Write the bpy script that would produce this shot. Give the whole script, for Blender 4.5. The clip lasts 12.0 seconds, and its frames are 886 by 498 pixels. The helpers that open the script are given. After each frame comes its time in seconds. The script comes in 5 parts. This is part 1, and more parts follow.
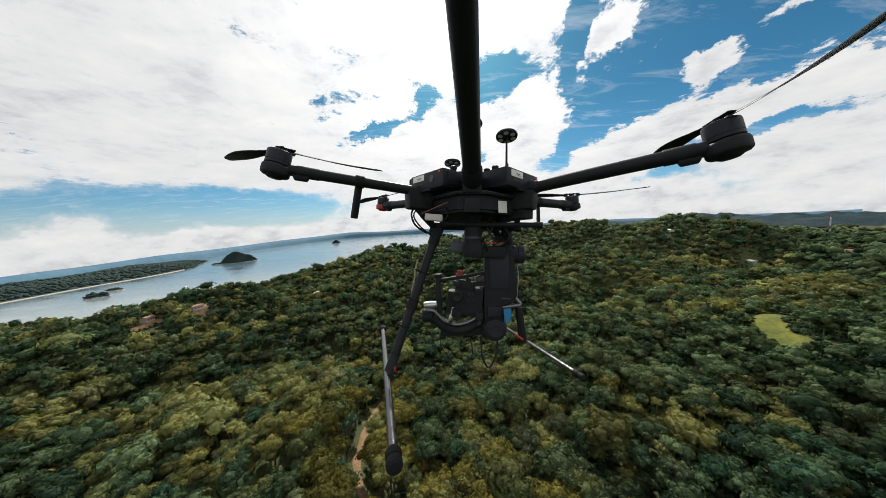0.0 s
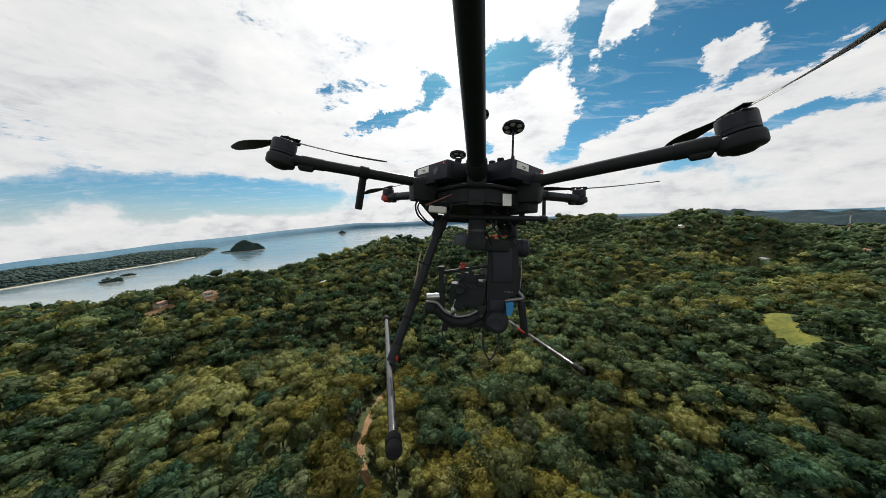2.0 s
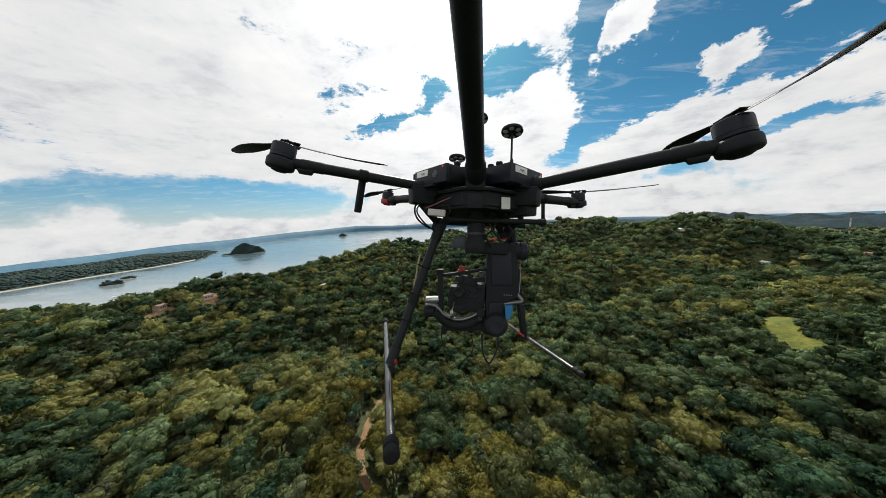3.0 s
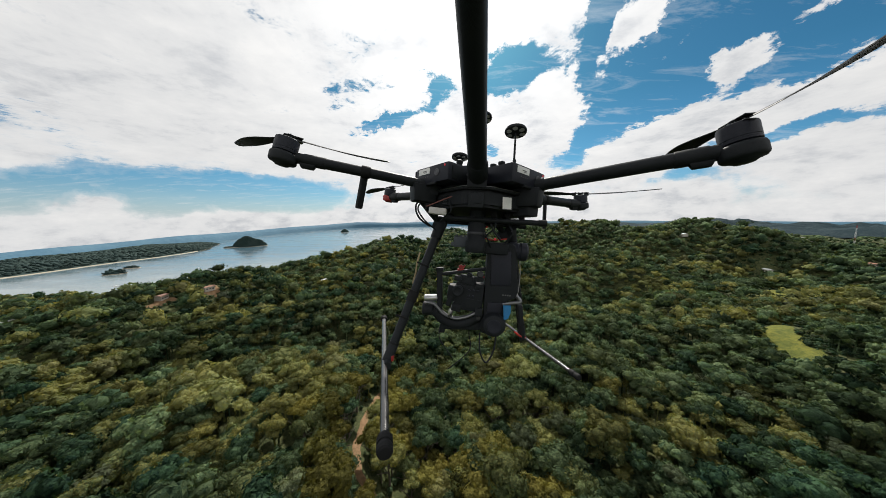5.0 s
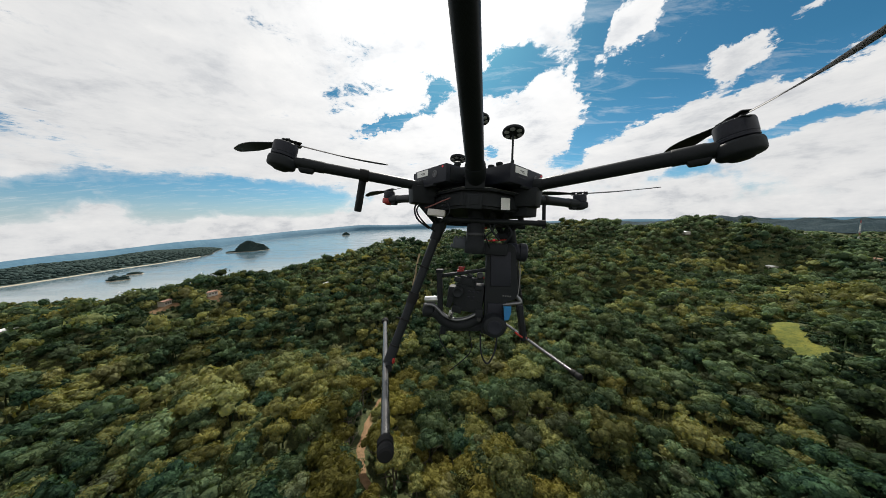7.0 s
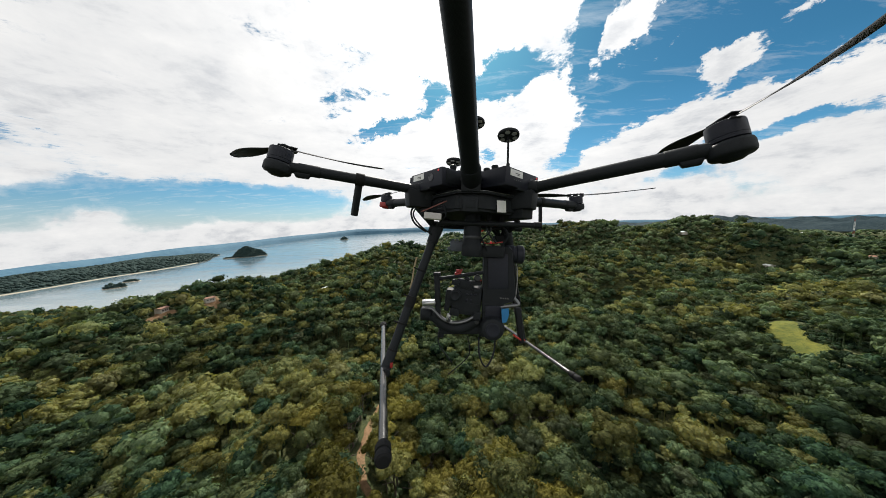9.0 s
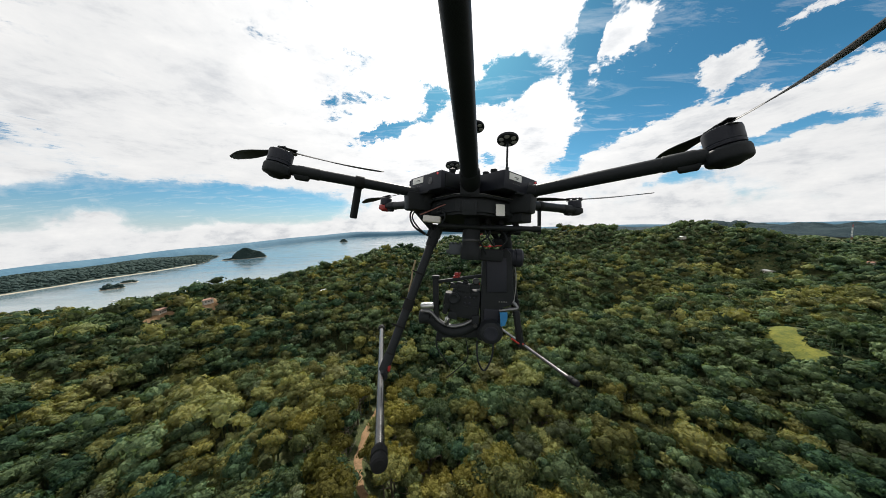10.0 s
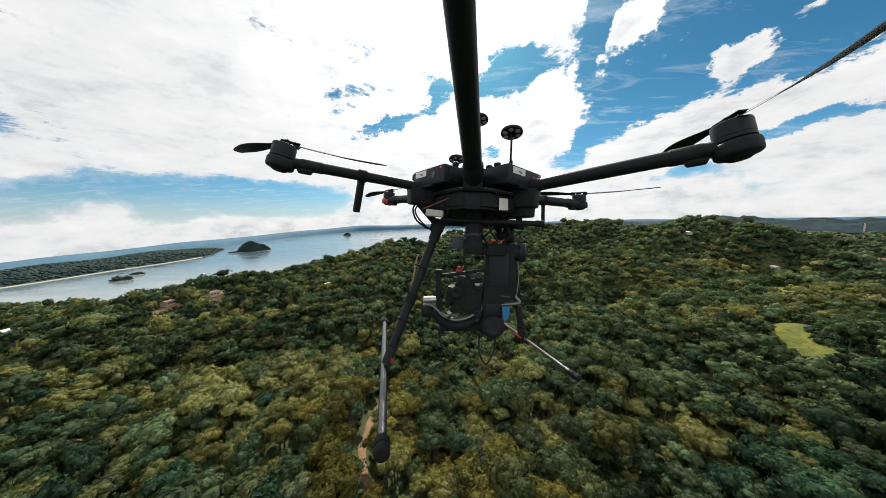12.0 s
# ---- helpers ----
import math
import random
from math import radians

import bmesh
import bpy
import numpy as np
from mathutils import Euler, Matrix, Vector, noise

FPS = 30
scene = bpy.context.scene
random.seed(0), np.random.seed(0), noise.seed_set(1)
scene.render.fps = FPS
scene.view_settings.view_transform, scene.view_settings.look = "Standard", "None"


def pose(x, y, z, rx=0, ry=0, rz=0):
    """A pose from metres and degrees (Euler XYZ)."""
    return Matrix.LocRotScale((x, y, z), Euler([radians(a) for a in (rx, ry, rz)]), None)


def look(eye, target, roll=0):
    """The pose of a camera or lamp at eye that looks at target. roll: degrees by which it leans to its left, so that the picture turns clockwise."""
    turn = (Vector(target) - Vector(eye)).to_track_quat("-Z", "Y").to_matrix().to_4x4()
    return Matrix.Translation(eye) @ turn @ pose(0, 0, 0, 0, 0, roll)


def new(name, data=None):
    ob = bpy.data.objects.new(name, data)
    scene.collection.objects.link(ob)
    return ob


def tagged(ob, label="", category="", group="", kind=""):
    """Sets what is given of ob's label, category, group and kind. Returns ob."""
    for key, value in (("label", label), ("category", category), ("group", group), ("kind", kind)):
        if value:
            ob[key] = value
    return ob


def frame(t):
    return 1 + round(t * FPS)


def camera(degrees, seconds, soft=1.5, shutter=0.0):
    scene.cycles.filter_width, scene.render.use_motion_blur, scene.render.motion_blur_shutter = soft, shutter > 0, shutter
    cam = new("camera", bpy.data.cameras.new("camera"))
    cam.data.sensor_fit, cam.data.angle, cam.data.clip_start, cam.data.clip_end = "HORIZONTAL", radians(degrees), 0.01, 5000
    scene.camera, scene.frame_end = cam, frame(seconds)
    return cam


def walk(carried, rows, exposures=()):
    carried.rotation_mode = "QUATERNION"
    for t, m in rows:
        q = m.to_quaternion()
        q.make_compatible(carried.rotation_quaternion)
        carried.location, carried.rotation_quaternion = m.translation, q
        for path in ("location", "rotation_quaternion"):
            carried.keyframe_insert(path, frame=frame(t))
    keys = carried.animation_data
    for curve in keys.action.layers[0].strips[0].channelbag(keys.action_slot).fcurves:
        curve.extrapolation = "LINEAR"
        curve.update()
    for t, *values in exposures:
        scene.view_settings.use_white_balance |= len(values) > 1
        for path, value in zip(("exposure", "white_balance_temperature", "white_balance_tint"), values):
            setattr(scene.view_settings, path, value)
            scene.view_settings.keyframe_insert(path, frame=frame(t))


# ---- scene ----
SEA = 0.0

# ---- camera ----
cam = camera(119.2, 12.0, soft=0.5)
PATH = [  # seconds, x, y, z, rx, ry, rz
    (0.0, -0.0156, 0.0026, 149.9998, 84.499, 3.080, -2.020),
    (0.5, -0.0148, 0.0022, 150.0000, 84.232, 3.095, -2.132),
    (1.0, -0.0128, 0.0019, 150.0000, 84.210, 3.397, -2.015),
    (1.5, -0.0105, 0.0010, 150.0008, 82.953, 3.952, -1.140),
    (2.0, -0.0099, 0.0016, 150.0001, 82.834, 2.215, -0.745),
    (2.5, -0.0080, 0.0009, 150.0003, 83.518, 2.173, -0.695),
    (4.5, -0.0033, 0.0005, 150.0000, 83.225, 1.399, -0.437),
    (5.0, -0.0021, 0.0004, 150.0000, 83.177, 0.585, -0.206),
    (5.5, -0.0007, 0.0001, 150.0000, 83.860, 1.342, -0.292),
    (6.0, 0.0008, -0.0001, 150.0000, 84.115, 1.714, -0.271),
    (6.5, 0.0019, -0.0003, 150.0000, 83.833, 1.731, -0.161),
    (7.0, 0.0037, -0.0005, 150.0000, 83.527, 1.485, -0.021),
    (9.0, 0.0086, -0.0013, 150.0000, 84.200, 2.166, -0.406),
    (9.5, 0.0087, -0.0010, 149.9996, 84.270, 2.017, -0.567),
    (10.0, 0.0106, -0.0016, 149.9999, 84.872, 1.752, -0.490),
    (10.5, 0.0104, -0.0012, 149.9997, 84.205, 1.238, -0.075),
    (11.0, 0.0120, -0.0017, 150.0000, 84.008, 0.914, 0.022),
    (11.5, 0.0127, -0.0018, 150.0000, 83.851, 1.614, 0.044),
    (12.0, 0.0122, -0.0018, 150.0000, 83.607, 1.539, 0.250),
]
walk(cam, [(t, pose(*p)) for t, *p in PATH], [(0.0, 0.0), (2.5, 0.0), (5.0, -0.06), (7.0, -0.05), (9.5, 0.10), (12.0, 0.12)])

# ---- light ----
SUN_AZ, SUN_EL = 5.0, 40.0      # degrees, clockwise from the view's mean direction; above the horizon
az, el = radians(SUN_AZ), radians(SUN_EL)
SUN_DIR = Vector((math.sin(az) * math.cos(el), math.cos(az) * math.cos(el), math.sin(el)))
sun_data = bpy.data.lights.new("sun", "SUN")
sun_data.energy, sun_data.angle, sun_data.color = 5.0, radians(0.6), (1.0, 0.95, 0.86)
sun = new("sun", sun_data)
sun.matrix_world = look((0, 0, 400), Vector((0, 0, 400)) - SUN_DIR)


class Nodes:
    """A short way to write node trees."""

    def __init__(self, tree):
        self.tree = tree
        tree.nodes.clear()

    def add(self, kind, *inputs, operation=None, attribute=None, clamp=False):
        node = self.tree.nodes.new(kind)
        if operation:
            node.operation = operation
            if clamp:
                node.use_clamp = True
        if attribute:
            node.attribute_name = attribute
        for i, value in enumerate(inputs):
            self.set(node, i, value)
        return node

    def set(self, node, key, value):
        if value is None:
            return
        if hasattr(value, "outputs"):
            value = value.outputs[0]
        if isinstance(value, bpy.types.NodeSocket):
            self.tree.links.new(value, node.inputs[key])
        else:
            node.inputs[key].default_value = value

    def math(self, op, a, b=0.0, c=0.0, clamp=False):
        return self.add("ShaderNodeMath", a, b, c, operation=op, clamp=clamp)

    def vec(self, op, a, b=(0, 0, 0)):
        return self.add("ShaderNodeVectorMath", a, b, operation=op)

    def noise(self, vector, scale, detail=4.0, rough=0.5, distortion=0.0):
        node = self.add("ShaderNodeTexNoise")
        for key, value in (("Vector", vector), ("Scale", scale), ("Detail", detail), ("Roughness", rough), ("Distortion", distortion)):
            self.set(node, key, value)
        return node

    def ramp(self, fac, *stops):
        node = self.add("ShaderNodeValToRGB", fac)
        ramp = node.color_ramp
        while len(ramp.elements) < len(stops):
            ramp.elements.new(0.5)
        for e, (at, c) in zip(ramp.elements, stops):
            e.position = at
            e.color = (c, c, c, 1) if isinstance(c, (int, float)) else (*c, 1)
        return node

    def mix(self, fac, a, b, blend="MIX"):
        node = self.add("ShaderNodeMix")
        node.data_type, node.blend_type = "RGBA", blend
        self.set(node, 0, fac)
        for key, c in ((6, a), (7, b)):
            self.set(node, key, (*c, 1) if isinstance(c, tuple) else c)
        return node.outputs[2]


# banks of cloud (positive) and openings (negative): azimuth, elevation, half width, half height, turn, amount
CLOUDS = [(46, 26, 14, 8.5, 8, -0.66), (62, 32, 14, 12, 0, -0.50), (33, 19, 4.5, 4.0, 20, -0.34), (27.5, 14, 5.5, 1.5, 38, -0.50),
          (35, 28.6, 4.6, 2.6, 24, 0.74), (47.4, 20.6, 3.2, 1.9, 12, 0.80), (55, 23.6, 3.6, 1.2, 10, 0.60), (41, 26, 5, 0.7, 34, 0.30),
          (53, 14.2, 9, 1.5, 2, 0.50), (40, 12.6, 8, 2.4, 10, 0.34), (52, 10.9, 7, 0.8, 2, -0.52), (42.6, 6.6, 2.6, 0.8, 4, -0.44), (57, 8, 6, 2.2, 0, 0.30),
          (21, 19, 7, 5.5, 35, 0.16), (13.5, 26.6, 6.5, 2.3, 10, -0.64), (-0.6, 24.4, 3.0, 2.2, 40, -0.50), (-11, 19.0, 5.5, 0.95, 16, -0.56), (10, 13.5, 2.0, 1.6, 0, -0.26), (26, 10.5, 1.8, 1.0, 20, -0.3),
          (-17, 29, 7, 6, 0, -0.15), (-21, 22, 3, 2.4, 0, -0.13), (-57, 11, 6, 2.2, -20, -0.16), (-30, 18, 14, 10, 0, 0.10),
          (-48, 4.0, 16, 2.6, 2, -0.62), (-29, 5.0, 9, 2.0, -3, -0.50), (-46, 1.6, 18, 1.0, 0, -0.20), (29, 29, 1.5, 5, -14, -0.50), (-51.5, 2.6, 2.6, 1.7, 0, 0.52), (-56, 2.0, 3, 1.0, 0, 0.24), (-47, 4.6, 3.0, 0.25, 2, 0.34), (-38, 5.4, 2.4, 0.3, 0, 0.30)]


def sky():
    world = bpy.data.worlds.new("sky")
    scene.world = world
    world.use_nodes = True
    n = Nodes(world.node_tree)
    air = n.add("ShaderNodeTexSky")
    air.sky_type, air.sun_disc, air.sun_elevation, air.sun_rotation = "NISHITA", False, el, az
    air.air_density, air.dust_density, air.ozone_density = 1.0, 0.6, 3.0
    way = n.add("ShaderNodeTexCoord").outputs["Generated"]
    parts = n.add("ShaderNodeSeparateXYZ", way)
    tone = n.ramp(parts.outputs[2], (0.02, (0.042, 0.067, 0.088)), (0.17, (0.032, 0.068, 0.080)), (0.35, (0.022, 0.058, 0.066)))
    blue = n.mix(1.0, air.outputs[0], tone.outputs[0], "MULTIPLY")
    up = n.math("MAXIMUM", parts.outputs[2], 0.0)
    # a layer of cloud seen from below: it narrows towards the horizon
    thick = n.math("ADD", up, 0.10)
    flat = n.vec("DIVIDE", way, n.add("ShaderNodeCombineXYZ", thick, thick, thick))
    cover = n.noise(flat, 1.7, 10.0, 0.62, 0.25)
    fine = n.noise(flat, 8.0, 10.0, 0.70, 0.3)
    # heaped clouds low down are seen from the side
    heap = n.noise(n.vec("MULTIPLY", way, (1.0, 1.0, 1.6)), 8.5, 9.0, 0.60, 0.15)
    side_on = n.ramp(parts.outputs[2], (0.08, 1.0), (0.24, 0.0))
    texture = n.math("ADD", n.math("MULTIPLY", cover, 0.70), n.math("MULTIPLY_ADD", fine, 0.85, -0.215))
    texture = n.mix(side_on, texture.outputs[0], n.math("MULTIPLY_ADD", heap, 1.1, 0.01).outputs[0])
    # ragged edges: the banks' plan is bent by a turbulent field
    bend = n.add("ShaderNodeSeparateColor", n.noise(way, 9.0, 9.0, 0.66).outputs["Color"])
    turn = n.math("MULTIPLY", n.math("ARCTAN2", parts.outputs[0], parts.outputs[1]), math.degrees(1))
    rise = n.math("MULTIPLY", n.math("ARCSINE", parts.outputs[2]), math.degrees(1))
    squeeze = n.ramp(parts.outputs[2], (0.06, 0.22), (0.30, 1.0))
    turn = n.math("ADD", turn, n.math("MULTIPLY_ADD", bend.outputs[0], 9.0, -4.5))
    rise = n.math("ADD", rise, n.math("MULTIPLY", n.math("MULTIPLY_ADD", bend.outputs[1], 8.0, -4.0), squeeze))
    field = n.math("ADD", texture, 0.13)
    for a, e, wide, tall, lean, amount in CLOUDS:
        c, s = math.cos(radians(lean)), math.sin(radians(lean))
        u, v = n.math("SUBTRACT", turn, float(a)), n.math("SUBTRACT", rise, float(e))
        p = n.math("MULTIPLY_ADD", u, c / wide, n.math("MULTIPLY", v, s / wide))
        q = n.math("MULTIPLY_ADD", u, -s / tall, n.math("MULTIPLY", v, c / tall))
        far = n.math("MULTIPLY_ADD", p, p, n.math("MULTIPLY", q, q))
        field = n.math("MULTIPLY_ADD", n.math("EXPONENT", n.math("MULTIPLY", far, -0.7)), amount, field)
    # haze and rows of small heaps along the horizon
    low = n.ramp(parts.outputs[2], (0.0, 0.32), (0.014, 0.15), (0.036, 0.0), (0.2, 0.0))
    puffs = n.noise(n.vec("MULTIPLY", way, (1.0, 1.0, 2.2)), 20.0, 7.0, 0.60, 0.2)
    field = n.math("ADD", field, n.math("MULTIPLY", low, n.math("MULTIPLY_ADD", puffs, 3.2, -0.75)))
    crisp, veil = n.ramp(field, (0.44, 0.0), (0.485, 0.30), (0.53, 0.86), (0.60, 1.0)), n.ramp(field, (0.32, 0.0), (0.46, 0.38), (0.55, 0.88), (0.64, 1.0))
    cloud = n.mix(side_on, crisp.outputs[0], veil.outputs[0])
    wisp = n.ramp(n.noise(n.vec("MULTIPLY", flat, (0.5, 1.6, 1.0)), 4.0, 8.0, 0.68, 0.6), (0.51, 0.0), (0.76, 0.40))
    cloud = n.math("MAXIMUM", cloud, wisp)
    body = n.mix(side_on, n.noise(flat, 2.4, 9.0, 0.62, 0.2).outputs[0], n.noise(n.vec("MULTIPLY", way, (1.0, 1.0, 2.0)), 13.0, 8.0, 0.6).outputs[0])
    shade = n.ramp(n.math("MULTIPLY_ADD", body, 0.7, n.math("MULTIPLY_ADD", field, 0.12, n.math("MULTIPLY", fine, 0.10))), (0.36, (0.99, 0.985, 0.975)), (0.52, (0.88, 0.885, 0.89)), (0.64, (0.66, 0.68, 0.71)))
    d = SUN_DIR
    dot = n.add("ShaderNodeVectorMath", way, tuple(d), operation="DOT_PRODUCT").outputs["Value"]
    glow = n.math("MULTIPLY_ADD", n.math("POWER", n.math("MAXIMUM", dot, 0.0), 7.0), 0.48, 0.86)
    white = n.mix(1.0, shade, n.add("ShaderNodeCombineXYZ", glow, glow, glow).outputs[0], "MULTIPLY")
    haze = n.ramp(parts.outputs[2], (0.0, 0.62), (0.030, 0.34), (0.085, 0.08), (0.14, 0.0))
    colour = n.mix(cloud, n.mix(haze, blue, (0.80, 0.84, 0.88)), white)
    back = n.add("ShaderNodeBackground", colour, 1.0)
    n.add("ShaderNodeOutputWorld", back)


sky()


# ---- materials ----
def material(name, rough=0.6, metal=0.0, spec=0.5):
    mat = bpy.data.materials.new(name)
    mat.use_nodes = True
    n = Nodes(mat.node_tree)
    bsdf = n.add("ShaderNodeBsdfPrincipled")
    bsdf.inputs["Roughness"].default_value, bsdf.inputs["Metallic"].default_value = rough, metal
    bsdf.inputs["Specular IOR Level"].default_value = spec
    n.add("ShaderNodeOutputMaterial", bsdf)
    return mat, n, bsdf


def bump(n, bsdf, height, strength, distance):
    node = n.add("ShaderNodeBump")
    for key, value in (("Strength", strength), ("Distance", distance), ("Height", height)):
        n.set(node, key, value)
    n.set(bsdf, "Normal", node)


def worn(name, dark, light, rough=0.5, metal=0.0, grain=60.0, spec=0.5, relief=0.15):
    """Paint, plastic or metal with faint blotches, fine grain and uneven gloss."""
    mat, n, bsdf = material(name, rough, metal, spec)
    at = n.add("ShaderNodeTexCoord").outputs["Object"]
    big, small = n.noise(at, 9.0, 4.0, 0.6), n.noise(at, grain * 6, 3.0, 0.6)
    fac = n.ramp(n.math("MULTIPLY_ADD", small, 0.35, n.math("MULTIPLY", big, 0.65)), (0.35, 0.0), (0.65, 1.0))
    n.set(bsdf, "Base Color", n.mix(fac, dark, light))
    n.set(bsdf, "Roughness", n.math("MULTIPLY_ADD", big, 0.3, rough - 0.15))
    bump(n, bsdf, small, relief, 0.0006)
    return mat


def woven(name, dark, light, rough, scale=420.0, spec=0.13):
    """Carbon cloth under resin."""
    mat, n, bsdf = material(name, rough, 0.0, spec)
    at = n.add("ShaderNodeTexCoord").outputs["Object"]
    tw = n.add("ShaderNodeTexChecker")
    n.set(tw, "Vector", at), n.set(tw, "Scale", scale)
    big = n.noise(at, 14.0, 4.0, 0.6)
    fac = n.math("MULTIPLY_ADD", tw.outputs[1], 0.35, n.math("MULTIPLY", big, 0.6))
    n.set(bsdf, "Base Color", n.mix(fac, dark, light))
    n.set(bsdf, "Roughness", n.math("MULTIPLY_ADD", big, 0.25, rough - 0.1))
    bump(n, bsdf, tw.outputs[1], 0.08, 0.0004)
    return mat


def foliage(name, dark, mid, light, yellow, own=True):
    """Leaves: tone by region, by tree, by clump and by leaf, with the relief of small clumps."""
    mat, n, bsdf = material(name, 0.60, 0.0, 0.03)
    geo = n.add("ShaderNodeNewGeometry")
    at = geo.outputs["Position"]
    if own:
        tree = n.add("ShaderNodeObjectInfo").outputs["Random"]
    else:
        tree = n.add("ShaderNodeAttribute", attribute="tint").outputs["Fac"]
    clump, leaf = n.noise(at, 0.55, 4.0, 0.65), n.noise(at, 2.4, 3.0, 0.75)
    spray = geo.outputs["Random Per Island"]
    fac = n.math("ADD", n.math("MULTIPLY", clump, 0.46), n.math("MULTIPLY_ADD", leaf, 0.28, n.math("MULTIPLY", spray, 0.26)))
    # the dark end of this noise also stands in for shaded gaps between leaves
    col = n.mix(n.ramp(fac, (0.40, 0.0), (0.57, 1.0)), dark, mid)
    bright = n.mix(n.ramp(n.math("MULTIPLY_ADD", spray, 0.22, n.math("MULTIPLY", leaf, 0.78)), (0.34, 0.0), (0.66, 1.0)), mid, light)
    stand = n.math("MULTIPLY_ADD", n.noise(at, 0.0055, 2.0, 0.5), 0.62, n.math("MULTIPLY", n.noise(at, 0.018, 3.0, 0.6), 0.38))
    # drier, yellower woods on the seaward spur
    dry = n.ramp(n.math("MULTIPLY_ADD", n.add("ShaderNodeSeparateXYZ", at).outputs[0], -0.004, 0.5), (0.38, 0.0), (0.62, 0.10))
    zone = n.math("ADD", n.noise(at, 0.0065, 3.0, 0.55), n.math("SUBTRACT", dry, 0.05))
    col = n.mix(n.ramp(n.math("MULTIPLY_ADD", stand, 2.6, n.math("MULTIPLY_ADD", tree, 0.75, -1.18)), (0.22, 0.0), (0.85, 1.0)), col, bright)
    other = n.math("FRACT", n.math("MULTIPLY", tree, 7.31))
    hot = n.math("MULTIPLY", n.ramp(other, (0.52, 0.0), (0.98, 1.0)), n.ramp(zone, (0.44, 0.06), (0.58, 1.0)))
    col = n.mix(hot, col, n.mix(n.ramp(leaf, (0.34, 0.0), (0.6, 1.0)), mid, yellow))
    if not own:      # stands of golden-leaved trees
        gold = n.add("ShaderNodeAttribute", attribute="gold").outputs["Fac"]
        col = n.mix(gold, col, n.mix(n.ramp(leaf, (0.36, 0.0), (0.62, 1.0)), light, yellow))
    pale = n.ramp(n.math("FRACT", n.math("MULTIPLY", tree, 23.7)), (0.955, 0.0), (0.965, 0.3))
    col = n.mix(pale, col, n.mix(leaf, (0.10, 0.11, 0.07), (0.30, 0.29, 0.19)))
    own_tone = n.math("MULTIPLY_ADD", n.math("FRACT", n.math("MULTIPLY", tree, 41.3)), 1.00, 0.53)
    col = n.mix(1.0, col, n.add("ShaderNodeCombineXYZ", own_tone, own_tone, own_tone).outputs[0], "MULTIPLY")
    n.set(bsdf, "Base Color", col)
    relief = n.math("ADD", n.math("MULTIPLY", n.noise(at, 0.8, 3.0, 0.6), 1.0), n.math("MULTIPLY", n.noise(at, 2.6, 3.0, 0.7), 0.35))
    bump(n, bsdf, relief, 1.0, 1.6)
    n.tree.nodes.remove(next(o for o in n.tree.nodes if o.bl_idname == "ShaderNodeOutputMaterial"))
    through_leaf = n.add("ShaderNodeBsdfTranslucent", n.mix(1.0, col, (1.0, 1.0, 0.50), "MULTIPLY"))
    n.add("ShaderNodeOutputMaterial", n.add("ShaderNodeMixShader", 0.27, bsdf, through_leaf))
    return mat


BLACK = worn("black_plastic", (0.009, 0.011, 0.013), (0.020, 0.023, 0.026), 0.58, spec=0.16)
SATIN = worn("satin_black_shell", (0.010, 0.0115, 0.018), (0.022, 0.0245, 0.034), 0.48, spec=0.22)
GREY = worn("dark_grey_alloy", (0.03, 0.032, 0.035), (0.06, 0.062, 0.066), 0.42, 0.7)
SILVER = worn("brushed_alloy", (0.15, 0.155, 0.16), (0.24, 0.245, 0.25), 0.42, 0.8)
CARBON = woven("carbon_tube", (0.008, 0.010, 0.012), (0.022, 0.025, 0.028), 0.40)
BLADE = woven("carbon_blade", (0.009, 0.009, 0.010), (0.022, 0.022, 0.024), 0.46)
RUBBER = worn("black_rubber", (0.006, 0.0065, 0.007), (0.013, 0.0135, 0.014), 0.75, spec=0.18)
LABEL = worn("white_sticker", (0.66, 0.66, 0.64), (0.80, 0.80, 0.78), 0.55)
PRINT = worn("grey_print", (0.10, 0.10, 0.10), (0.16, 0.16, 0.16), 0.6)
RED = worn("red_anodised", (0.22, 0.014, 0.012), (0.34, 0.024, 0.020), 0.45)
BLUE = worn("blue_tape", (0.01, 0.14, 0.34), (0.02, 0.20, 0.44), 0.55)
WIRE_RED = worn("red_wire", (0.40, 0.02, 0.015), (0.5, 0.04, 0.02), 0.5)
WIRE_DULL = worn("faded_red_wire", (0.16, 0.05, 0.04), (0.24, 0.09, 0.07), 0.6)
TAN = worn("tan_strap", (0.26, 0.20, 0.11), (0.38, 0.30, 0.18), 0.8)
WIRE_WHITE = worn("pale_wire", (0.20, 0.20, 0.20), (0.32, 0.32, 0.31), 0.5)
FROST = worn("frosted_window", (0.36, 0.36, 0.35), (0.46, 0.46, 0.45), 0.6)
BUTTON = worn("grey_button", (0.06, 0.062, 0.068), (0.10, 0.102, 0.11), 0.4, 0.4)
LINK = worn("blue_grey_housing", (0.030, 0.040, 0.055), (0.055, 0.068, 0.085), 0.5)
PRINT_PALE = worn("pale_print", (0.09, 0.09, 0.09), (0.14, 0.14, 0.14), 0.6)


def glowing(name, colour, strength):
    mat, n, bsdf = material(name, 0.4)
    n.set(bsdf, "Base Color", (*colour, 1)), n.set(bsdf, "Emission Color", (*colour, 1)), n.set(bsdf, "Emission Strength", strength)
    return mat


LED = glowing("red_indicator", (0.7, 0.04, 0.05), 0.22)

